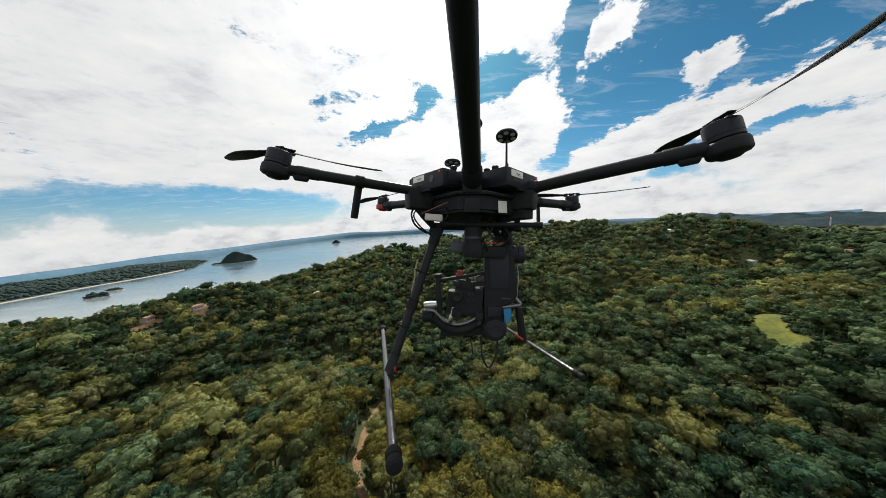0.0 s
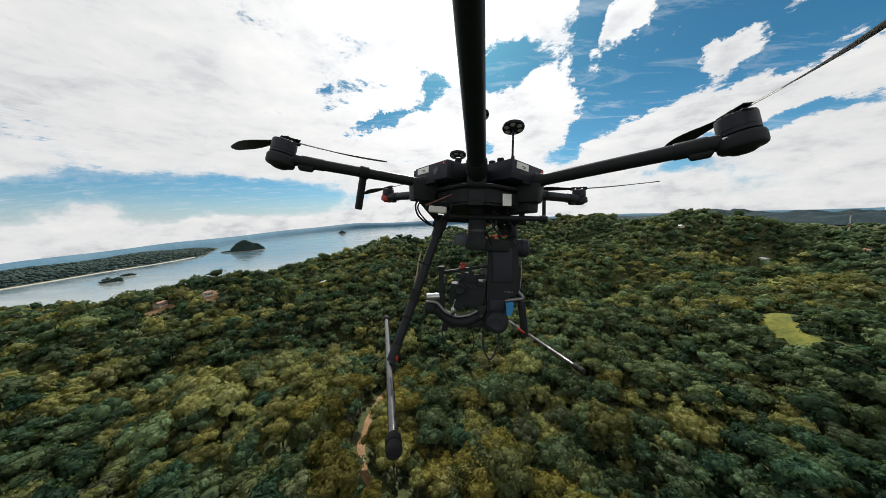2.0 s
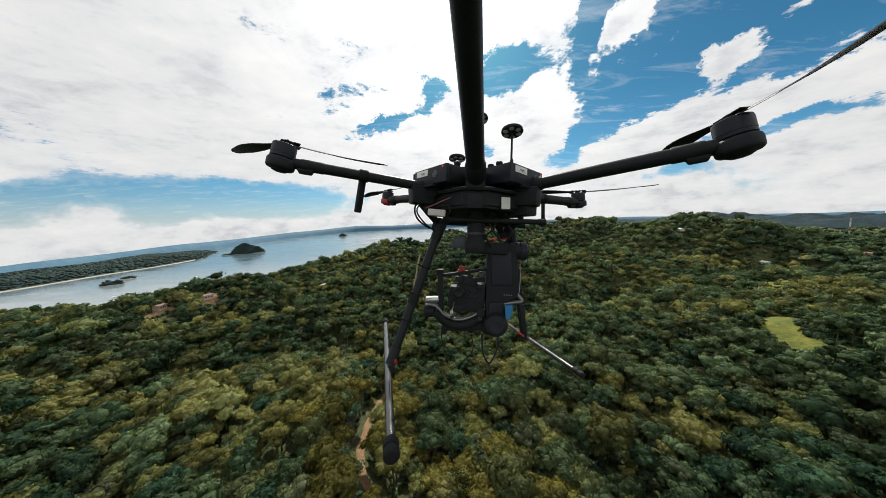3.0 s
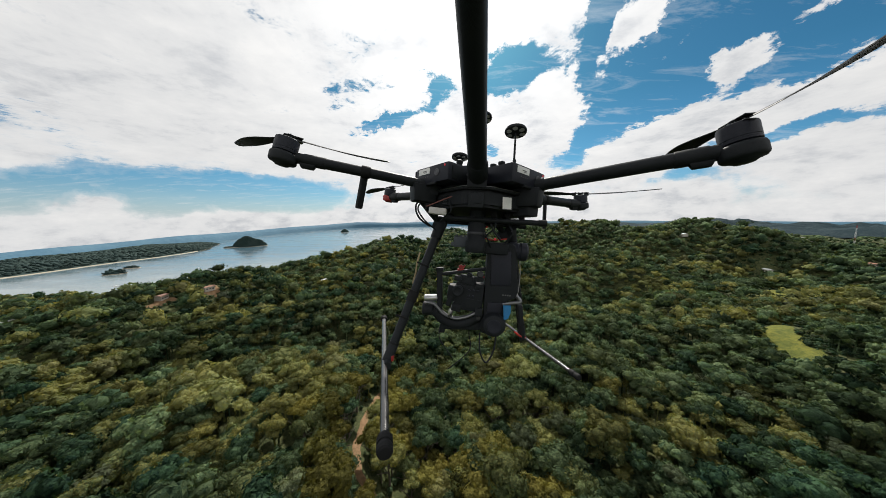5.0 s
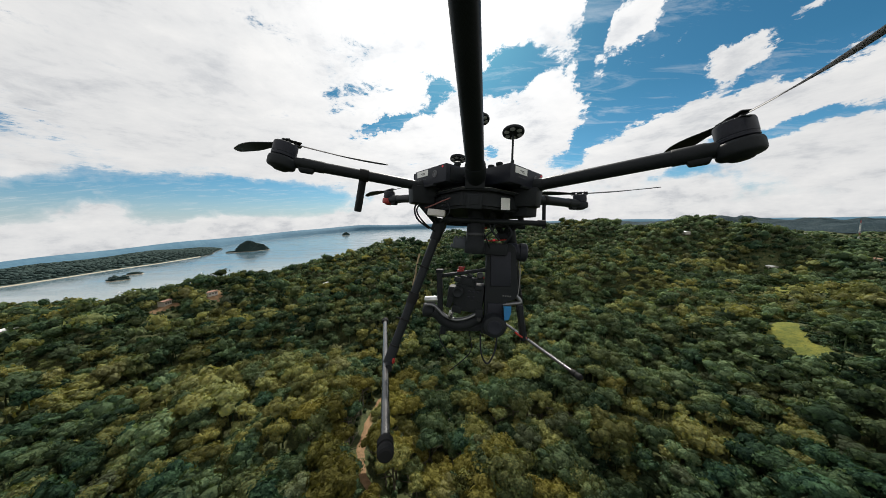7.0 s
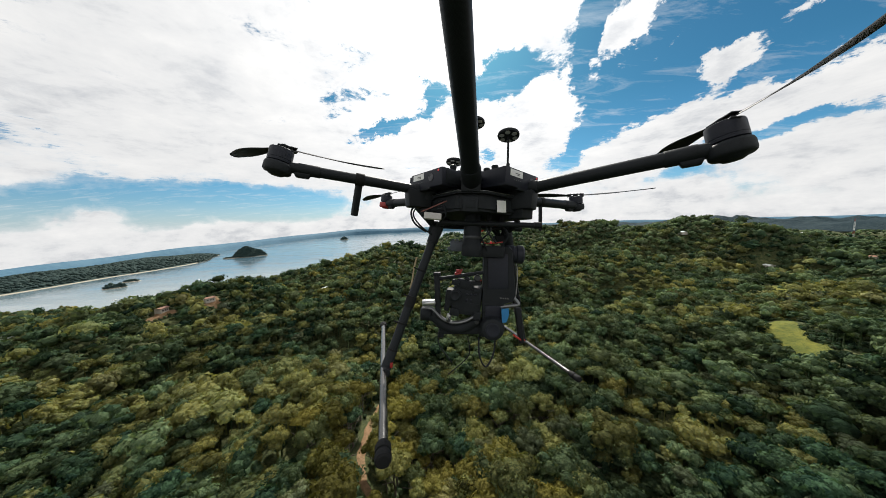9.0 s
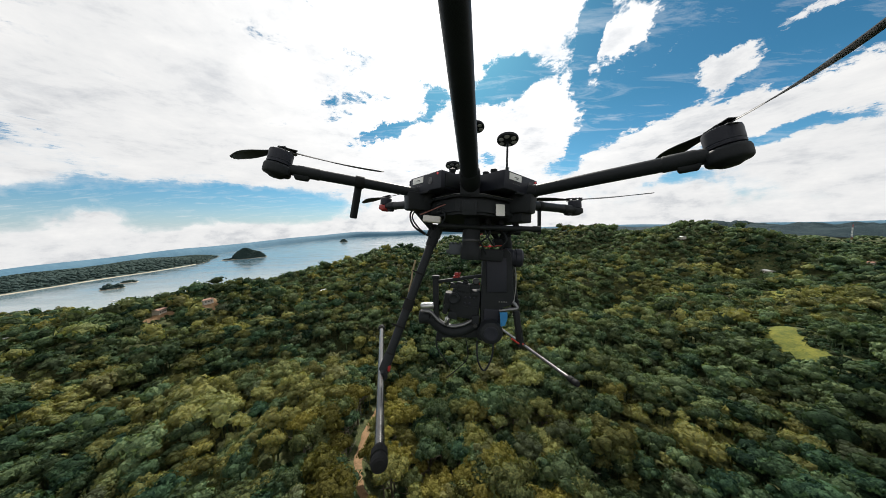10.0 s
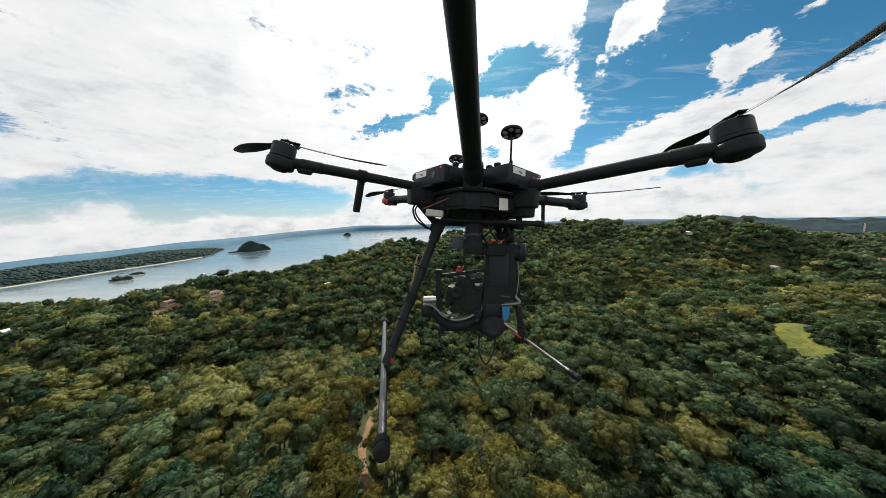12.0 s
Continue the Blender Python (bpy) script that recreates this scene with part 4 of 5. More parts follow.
def turned(a, r, z):
    """The pose at that azimuth whose y axis points outwards."""
    return Matrix.Translation(out(a, r, z)) @ pose(0, 0, 0, 0, 0, a + 180)


def arm_line(a):
    """The two ends of an arm's axis."""
    if a == 0:      # the arm that carries the filming camera's stick
        return Vector((-0.004, -0.150, -0.057)), Vector((-0.0232, -0.700, 0.194))
    return out(a, 0.140, Z_ARM - 0.006 + DROP.get(a, 0.0)), out(a, ARMS[a] - 0.022, Z_ARM + 0.004 + LIFT[a])


def arm(a, clamp=BLACK):
    k = {-60: 0.78, 60: 0.92, 0: 1.29}.get(a, 1.0)
    root, tip = arm_line(a)
    long, d = (tip - root).length, (tip - root).normalized()
    tube_ = smooth(part("arm", lathe(bmesh.new(), [(0.0178 * k, 0), (0.0172 * k, long)], along(root, tip), 28), CARBON, drone, "black carbon-fibre arm tube"))
    bm = bmesh.new()
    lathe(bm, [(0.0195 * k, 0), (0.0205 * k, 0.004), (0.0205 * k, 0.05), (0.0188 * k, 0.056)], along(root + d * 0.010, tip), 24)
    if a:
        box(bm, (0.040, 0.030, 0.052), turned(a, 0.163, Z_ARM - 0.008 + DROP.get(a, 0.0)), 0.006)
    smooth(part("arm_clamp", bm, BLACK, tube_))
    bm = bmesh.new()
    lathe(bm, [(0.0180 * k, 0), (0.0190 * k, 0.002), (0.0190 * k, 0.05), (0.0185 * k, 0.053)], along(tip - d * 0.073, tip), 24)
    box(bm, (0.022, 0.040, 0.012), along(tip - d * 0.030 - Vector((0, 0, 0.021 * k)), tip - Vector((0, 0, 0.021 * k))) @ pose(0, 0, 0, -90), 0.004, 0.75)
    smooth(part("arm_end_collar", bm, clamp, tube_))


MOTOR_SIZE = {-60: (0.76, 0.76, 0.92), 60: (0.82, 0.82, 1.0), 0: (0.84, 0.84, 1.0)}


def motor_pose(a):
    size = MOTOR_SIZE.get(a, (0.74, 0.74, 0.9))
    return Matrix.Translation(out(a, ARMS[a], LIFT[a] - 0.0335)) @ Matrix.Rotation(radians(-11), 4, out(a + 90, 1, 0)) @ Matrix.Diagonal((*size, 1))


def motor(a, base=BLACK):
    at = motor_pose(a)
    bm = lathe(bmesh.new(), [(0.018, -0.034), (0.024, -0.031), (0.026, -0.029), (0.037, -0.027), (0.0405, -0.024), (0.0415, -0.020), (0.0415, -0.006), (0.0395, -0.001), (0.036, 0.001), (0.030, 0.001)], at, 40)
    mount = smooth(part("motor_mount", bm, base, drone))
    bm = lathe(bmesh.new(), [(0.028, 0.001), (0.0335, 0.0025), (0.0362, 0.004), (0.0362, 0.009), (0.0355, 0.0096), (0.0355, 0.0112), (0.0362, 0.0118), (0.0362, 0.035), (0.0350, 0.0385), (0.031, 0.040), (0.026, 0.0405), (0.024, 0.0385), (0.010, 0.038)], at, 40)
    smooth(part("motor_bell", bm, SATIN, mount))
    for i in range(10):
        b = i * math.tau / 10
        part("cooling_slot", box(bmesh.new(), (0.0045, 0.0012, 0.004), at @ pose(0.0288 * math.cos(b), 0.0288 * math.sin(b), 0.0402, 90, 0, math.degrees(b) + 90), 0.0), GREY, mount)
    smooth(part("propeller_hub", lathe(bmesh.new(), [(0.012, 0.038), (0.013, 0.039), (0.013, 0.050), (0.009, 0.052)], at, 24), BLACK, mount))


def blade(a, turn, tilt=0.0, length=0.262, droop=0.0, feather=0.0):
    """A folding propeller blade at the motor of arm a: turn is its direction on the plan, degrees from +x."""
    bm, rows = bmesh.new(), []
    n = 22
    for i in range(n + 1):
        t = i / n
        s = 0.016 + t * length
        chord = 0.012 + 0.036 * math.sin(min(t * 1.5, 1) * math.pi * 0.5) ** 2 * (1 - 0.80 * max(t - 0.28, 0) / 0.72)
        chord *= (1 - max(t - 0.93, 0) / 0.07 * 0.75)
        twist = radians(24 - 18 * t + feather)
        sweep = 0.010 * math.sin(t * math.pi) - 0.014 * t * t
        rise = 0.006 * t + droop * t * t
        row = []
        for k in range(5):
            c = (k / 4 - 0.42) * chord
            bow = 0.0016 * math.sin(k / 4 * math.pi)
            row.append((s, sweep + c * math.cos(twist), rise + c * math.sin(twist) + bow))
        rows.append(row)
    hi = [[bm.verts.new(p) for p in row] for row in rows]
    lo = [[bm.verts.new((p[0], p[1], p[2] - 0.0016)) for p in row] for row in rows]
    for i in range(n):
        for k in range(4):
            bm.faces.new((hi[i][k], hi[i][k + 1], hi[i + 1][k + 1], hi[i + 1][k]))
            bm.faces.new((lo[i][k], lo[i + 1][k], lo[i + 1][k + 1], lo[i][k + 1]))
        for k in (0, 4):
            bm.faces.new((hi[i][k], hi[i + 1][k], lo[i + 1][k], lo[i][k]))
    for i in (0, n):
        for k in range(4):
            bm.faces.new((hi[i][k], hi[i][k + 1], lo[i][k + 1], lo[i][k]))
    bmesh.ops.recalc_face_normals(bm, faces=bm.faces)
    place = Matrix.Translation(motor_pose(a) @ Vector((0, 0, 0.0445))) @ pose(0, 0, 0, 0, tilt, turn)
    bm.transform(place)
    ob = smooth(part("propeller_blade", bm, BLADE, drone), 50)
    bm = bmesh.new()
    for dz in (0.0045, -0.0050):
        box(bm, (0.044, 0.017, 0.0026), place @ pose(0.010, 0, dz), 0.001)
    for k in (-0.008, 0.006, 0.020):
        rod(bm, place @ Vector((k, 0, -0.008)), place @ Vector((k, 0, 0.008)), 0.0022, seg=8)
    part("blade_clamp", bm, GREY, ob)


for a_, base_ in ((0, BLACK), (60, BLACK), (130, BLACK), (180, BLACK), (-130, RED), (-60, BLACK)):
    arm(a_)
    motor(a_, base_)
for a_, turn_ in ((-60, 161), (-60, 51), (60, 264), (60, 84), (-130, 142), (-130, -38), (130, -18), (130, 172), (0, 350), (0, 170), (180, 70), (180, 250)):
    blade(a_, turn_, feather=13 if (a_, turn_) == (60, 264) else 0.0, droop=0.018 if (a_, turn_) == (-60, 161) else 0.0)


SHAPE = pose(-0.0206, -0.0009, 0.0231, 0.51, 1.23, 1.70) @ Matrix.Diagonal((0.893, 0.893, 0.893, 1))


def hexagon(r, turn=0.0, cut=0.0):
    pts = []
    for i in range(6):
        a = 30 + 60 * i + turn
        if cut:
            pts += [out(a - cut, r, 0)[:2], out(a + cut, r, 0)[:2]]
        else:
            pts.append(out(a, r, 0)[:2])
    return pts


HULL = [(-0.026, -0.186), (0.056, -0.188), (0.128, -0.132), (0.200, -0.066), (0.205, 0.080), (0.120, 0.180), (-0.100, 0.180), (-0.180, 0.090), (-0.182, -0.028)]


def battery(m, wide, sticker_x, button_x, led_x):
    """A battery pack: m stands in the middle of its outer top edge, y outwards, x along the edge."""
    bm = box(bmesh.new(), (wide, 0.118, 0.055), m @ pose(0, -0.059, -0.0275), 0.005)
    pack = smooth(part("battery", bm, SATIN, drone, "black battery pack with a white sticker"))
    part("sticker", box(bmesh.new(), (0.060, 0.0012, 0.019), m @ pose(sticker_x, 0.0004, -0.0145)), LABEL, pack, "white printed sticker")
    part("print_line", box(bmesh.new(), (0.020, 0.0022, 0.0024), m @ pose(sticker_x - 0.004, 0.0006, -0.0145)), PRINT, pack)
    part("print_line", box(bmesh.new(), (0.013, 0.0022, 0.0016), m @ pose(sticker_x - 0.008, 0.0006, -0.0185)), PRINT, pack)
    ring = m @ pose(button_x, 0.0002, -0.025, -90)
    smooth(part("power_button", lathe(bmesh.new(), [(0.0112, 0), (0.0112, 0.0016), (0.0090, 0.0018), (0.0086, 0.0007), (0.0060, 0.0006), (0.0056, 0.0014), (0.001, 0.0016)], ring, 24), BUTTON, pack, "round grey power button"))
    part("indicator", lathe(bmesh.new(), [(0.0036, 0), (0.0028, 0.0014), (0.0005, 0.0018)], m @ pose(led_x, 0, -0.0085, -90), 12), LED, pack, "glowing red indicator light")
    for i in range(4):
        part("charge_light", lathe(bmesh.new(), [(0.0014, 0), (0.0012, 0.0012), (0.0003, 0.0014)], m @ pose(sticker_x - 0.02 + 0.010 * i, 0.0002, -0.034, -90), 8), PRINT, pack)
    smooth(part("latch", box(bmesh.new(), (0.05, 0.012, 0.008), m @ pose(0, -0.004, -0.0575), 0.003), BLACK, pack))
    smooth(part("side_rib", box(bmesh.new(), (0.006, 0.09, 0.040), m @ pose(-wide / 2 - 0.001, -0.060, -0.028), 0.002), BLACK, pack))


def body():
    smooth(part("top_plate", prism(bmesh.new(), hexagon(0.150, 0, 10), -0.062, -0.050, 0.003), BLACK, drone))
    smooth(part("upper_deck", prism(bmesh.new(), hexagon(0.104, 0, 12), -0.050, -0.024, 0.006), SATIN, drone))
    smooth(part("centre_frame", prism(bmesh.new(), [(x * 1.02, y * 1.02) for x, y in HULL], -0.119, -0.110, 0.002), BLACK, drone))
    smooth(part("core", prism(bmesh.new(), hexagon(0.135, 0, 8), -0.111, -0.061, 0.003), BLACK, drone))
    smooth(part("lower_housing", prism(bmesh.new(), [(x * 0.97, y * 0.97) for x, y in HULL], -0.170, -0.118, 0.008), BLACK, drone))
    edge = [(x * 1.025, y * 1.025, -0.1115) for x, y in (HULL[-1], *HULL[:4])]
    for p, q in zip(edge, edge[1:]):
        smooth(part("trim_line", rod(bmesh.new(), p, q, 0.0013, seg=8), SILVER, drone, "thin bright edge round the hull"))
    part("trim_line", box(bmesh.new(), (0.030, 0.0016, 0.0016), pose(0.015, -0.1955, -0.088)), SILVER, drone)
    smooth(part("front_panel", box(bmesh.new(), (0.046, 0.014, 0.044), pose(0.014, -0.184, -0.152), 0.004), BLACK, drone))
    smooth(part("panel_recess", box(bmesh.new(), (0.030, 0.004, 0.024), pose(0.014, -0.1905, -0.150), 0.002), BLACK, drone))
    smooth(part("side_pod", box(bmesh.new(), (0.052, 0.060, 0.070), pose(0.176, -0.085, -0.146, 0, 0, 42), 0.006), BLACK, drone))
    smooth(part("side_pod", box(bmesh.new(), (0.040, 0.050, 0.050), pose(-0.135, -0.070, -0.142, 0, 0, -44), 0.006), BLACK, drone))
    for k in range(4):
        part("vent_slot", box(bmesh.new(), (0.022, 0.002, 0.003), pose(-0.086, -0.1235, -0.132 - 0.008 * k, 0, 0, -44.5)), GREY, drone)
    battery(pose(-0.1345, -0.138, -0.041, 0, 0, 136.7), 0.168, 0.038, -0.030, -0.066)
    battery(pose(0.1695, -0.1445, -0.041, 0, 0, 226.4), 0.172, 0.034, -0.044, -0.074)
    for a in (90, 150, 210, 270):
        battery(Matrix.Translation(out(a, 0.205, -0.041)) @ pose(0, 0, 0, 0, 0, a + 180), 0.128, 0.030, -0.028, -0.047)
    for x, y in ((0.083, -0.150), (0.060, -0.120), (-0.045, -0.150)):
        smooth(part("deck_post", lathe(bmesh.new(), [(0.009, -0.060), (0.009, -0.036), (0.0105, -0.034), (0.0105, -0.027), (0.008, -0.025)], Matrix.Translation((x, y, 0)), 16), BLACK, drone))
    part("sticker", box(bmesh.new(), (0.036, 0.0014, 0.036), pose(0.1085, -0.1465, -0.150, 0, -4, 38)), LABEL, drone, "square white sticker on the lower housing")
    for a in ARMS:
        if a:
            smooth(part("arm_block", box(bmesh.new(), (0.060, 0.085, 0.058 if abs(a) == 60 else 0.074), turned(a, {60: 0.205, -60: 0.190}.get(a, 0.202), -0.124 if abs(a) == 60 else -0.098), 0.008, 0.9), BLACK, drone))
    smooth(part("front_bracket", box(bmesh.new(), (0.058, 0.050, 0.060), pose(0.013, -0.170, -0.086), 0.005), BLACK, drone))
    for x in (-0.016, 0.040):
        smooth(part("bolt", lathe(bmesh.new(), [(0.0038, 0), (0.0034, 0.002), (0.001, 0.0022)], Matrix.Translation((x, -0.1855, -0.078)) @ pose(0, 0, 0, 90), 10), GREY, drone))


body()


def antenna(at, foot, r, tip=0):
    """A disc on a short mast; tip: degrees by which its face leans."""
    at, foot = Vector(at), Vector(foot)
    face = Matrix.Translation(at) @ pose(0, 0, 0, -tip)
    top = smooth(part("antenna_disc", lathe(bmesh.new(), [(r * 0.6, -0.006), (r * 0.97, -0.004), (r, 0), (r * 0.96, 0.005), (r * 0.55, 0.009), (0.004, 0.010)], face, 32), BLACK, drone, "black disc antenna with pale round windows"))
    for i in range(6):
        a = i * math.tau / 6 + 0.3
        smooth(part("disc_window", lathe(bmesh.new(), [(r * 0.23, 0), (r * 0.23, 0.0016), (r * 0.02, 0.0018)], face @ Matrix.Translation((math.cos(a) * r * 0.64, math.sin(a) * r * 0.64, -0.0050)) @ pose(0, 0, 0, 180), 14), FROST, top))
    bm = rod(bmesh.new(), foot, at, 0.0042, 0.0034, 12)
    lathe(bm, [(0.009, 0), (0.010, 0.003), (0.010, 0.012), (0.0075, 0.03), (0.0062, 0.062), (0.0040, 0.066)], Matrix.Translation(foot), 14)
    smooth(part("antenna_mast", bm, BLACK, top))


antenna((0.136, 0.0, 0.130), (0.139, 0.0, -0.035), 0.039, 12)
antenna((-0.064, 0.09, 0.062), (-0.062, 0.09, -0.035), 0.033, 8)
antenna((0.016, 0.075, 0.212), (0.016, 0.075, -0.030), 0.036, 12)


def paddle(a, r, lean, length, high=0.020):
    """A stick antenna strapped to an arm."""
    top = out(a, r, Z_ARM + high)
    foot = top + Vector(lean) * length
    bm = box(bmesh.new(), (0.019, 0.012, length), along(top, foot) @ pose(0, 0, length * 0.5), 0.004)
    stick = smooth(part("stick_antenna", bm, BLACK, drone, "black stick antenna hanging from an arm"))
    lo, hi = arm_line(a)
    d = (hi - lo).normalized()
    mid = lo + d * ((top - lo).dot(d))
    m = along(mid - d * 0.012, mid + d * 0.012)
    smooth(part("strap", lathe(bmesh.new(), [(r_ * (0.84 if a == -60 else 1.0), z_) for r_, z_ in ((0.0185, 0), (0.020, 0.002), (0.020, 0.022), (0.0185, 0.024))], m, 20), RUBBER, stick))


SHAPE = Matrix()
paddle(-60, 0.358, Vector((-0.21, 0.12, -1)).normalized(), 0.118, 0.014)
paddle(130, 0.325, Vector((0.02, 0, -1)).normalized(), 0.130)

SKID_Z = -0.57
AXIS = Vector((-0.359, 0.933, 0.0))          # the way the skids run


def leg(near, far, joint, top, red, tag=False, thin=1.0):
    near, far, joint, top = (Vector(p) for p in (near, far, joint, top))
    stem = smooth(part("leg", rod(bmesh.new(), top, joint, 0.0132, 0.0125, 24), CARBON, drone, "black carbon-fibre landing leg"))
    d = (joint - top).normalized()
    smooth(part("leg_collar", rod(bmesh.new(), top - d * 0.012, top + d * 0.055, 0.0175, 0.0165, 20), BLACK, stem))
    smooth(part("leg_band", rod(bmesh.new(), top + d * 0.23, top + d * 0.26, 0.0150, seg=20), RUBBER, stem))
    bm = bmesh.new()
    rod(bm, joint - d * 0.05, joint + d * 0.008, 0.0140, 0.0145, 20)
    rod(bm, joint - AXIS * 0.030, joint + AXIS * 0.030, 0.0115 * thin, seg=20)
    smooth(part("leg_joint", bm, BLACK, stem))
    smooth(part("joint_band", rod(bmesh.new(), joint - d * 0.055, joint - d * 0.050, 0.0142, seg=20), red, stem))
    if tag:
        smooth(part("release_tab", box(bmesh.new(), (0.007, 0.008, 0.015), Matrix.Translation(joint + Vector((0.017, -0.002, 0.012))), 0.002), RED, stem, "small red release tab"))
        smooth(part("paper_tag", box(bmesh.new(), (0.010, 0.004, 0.022), along(top.lerp(joint, 0.36), joint) @ pose(-0.010, -0.011, 0, 0, 0, -25), 0.001), LABEL, stem, "small white paper tag"))
    for k in (0.33, 0.52, 0.70):
        p = top.lerp(joint, k)
        smooth(part("cable_tie", lathe(bmesh.new(), [(0.0125, 0), (0.0146, 0.001), (0.0146, 0.005), (0.0125, 0.006)], along(p, joint), 18), RUBBER, stem))
        smooth(part("tie_end", box(bmesh.new(), (0.003, 0.016, 0.004), along(p, joint) @ pose(0.004, 0.022, 0.003, 0, 0, 20), 0.0), RUBBER, stem))
    skid = smooth(part("skid", rod(bmesh.new(), near, far, 0.0088 * thin, seg=24), SKID, drone, "shiny dark carbon skid tube"))
    for p, q in ((near, far), (far, near)):
        foot = [(0.002, -0.020), (0.0120, -0.019), (0.0160, -0.016), (0.0172, -0.011), (0.0172, -0.004), (0.0165, -0.002), (0.0140, -0.001), (0.0140, 0.004), (0.0165, 0.005), (0.0172, 0.007), (0.0172, 0.019), (0.0160, 0.021), (0.0130, 0.022), (0.0130, 0.027), (0.0100, 0.0275)]
        bm = lathe(bmesh.new(), [(r * thin * 0.80, z * 0.85) for r, z in foot], along(p, q), 24)
        smooth(part("rubber_foot", bm, RUBBER, skid), 28)


SKID = woven("polished_carbon", (0.004, 0.004, 0.005), (0.052, 0.051, 0.049), 0.20, 230.0, spec=0.7)
leg((-0.126, -0.452, SKID_Z), (-0.390, 0.222, SKID_Z), (-0.232, -0.163, SKID_Z), (-0.113, -0.050, -0.165), RUBBER, True)
leg((0.282, -0.113, SKID_Z), (0.068, 0.500, SKID_Z), (0.184, 0.176, SKID_Z), (0.112, 0.060, -0.185), RUBBER, thin=0.62)
SHAPE = pose(-0.0206, -0.0009, 0.0231, 0.51, 1.23, 1.70) @ Matrix.Diagonal((0.893, 0.893, 0.893, 1))


def undercarriage():
    for y, x0, x1 in ((-0.095, -0.085, 0.238), (0.075, -0.14, 0.205)):
        rail = smooth(part("rail", rod(bmesh.new(), (x0, y, -0.200), (x1, y, -0.200), 0.0085, seg=16), CARBON, drone))
        for x, k in ((x0, 1), (x1, -1)):
            smooth(part("rail_cap", rod(bmesh.new(), (x - 0.004 * k, y, -0.200), (x + 0.020 * k, y, -0.200), 0.0105, seg=16), BLACK, rail))
    smooth(part("mounting_plate", box(bmesh.new(), (0.130, 0.110, 0.005), pose(0.055, 0.020, -0.209), 0.002), BLACK, drone))
    for x, y in ((-0.08, -0.07), (0.12, -0.07), (-0.08, 0.07), (0.12, 0.07), (0.18, 0.0), (0.075, -0.085), (0.165, -0.08)):
        smooth(part("damper", lathe(bmesh.new(), [(0.006, -0.203), (0.010, -0.198), (0.0105, -0.194), (0.007, -0.190), (0.0105, -0.184), (0.0105, -0.178), (0.006, -0.166)], Matrix.Translation((x, y, 0)), 16), RUBBER, drone))
    # struts from the hull to the heads of the two legs
    left, right = (-0.107, -0.052, -0.222), (0.128, 0.070, -0.240)
    for start, end, r in (((-0.172, -0.075, -0.150), left, 0.0085), ((-0.150, -0.105, -0.172), left, 0.0070), ((-0.120, -0.110, -0.180), left, 0.0060), ((-0.080, -0.060, -0.186), left, 0.0080), ((-0.165, -0.020, -0.165), left, 0.0075),
                          ((0.080, 0.030, -0.186), right, 0.0075), ((0.105, 0.000, -0.186), right, 0.0065), ((0.150, 0.020, -0.186), right, 0.0085), ((0.190, 0.030, -0.186), right, 0.0080)):
        smooth(part("strut", rod(bmesh.new(), start, end, r, r * 0.9, seg=12), BLACK, drone))
    smooth(part("hinge", box(bmesh.new(), (0.045, 0.040, 0.034), pose(left[0], left[1], left[2], 0, 18, 0), 0.006), BLACK, drone))
    smooth(part("hinge", box(bmesh.new(), (0.045, 0.040, 0.034), pose(right[0], right[1], right[2], 0, -18, 0), 0.006), BLACK, drone))
    smooth(part("receiver_box", box(bmesh.new(), (0.056, 0.03, 0.021), pose(-0.104, -0.140, -0.185, 0, 4, 0), 0.004), RECEIVER, drone, "small white receiver box"))


RECEIVER = worn("pale_receiver_case", (0.42, 0.40, 0.38), (0.56, 0.54, 0.52), 0.55)
undercarriage()


ALLOY = worn("bright_alloy", (0.42, 0.43, 0.44), (0.6, 0.61, 0.62), 0.3, 1.0)


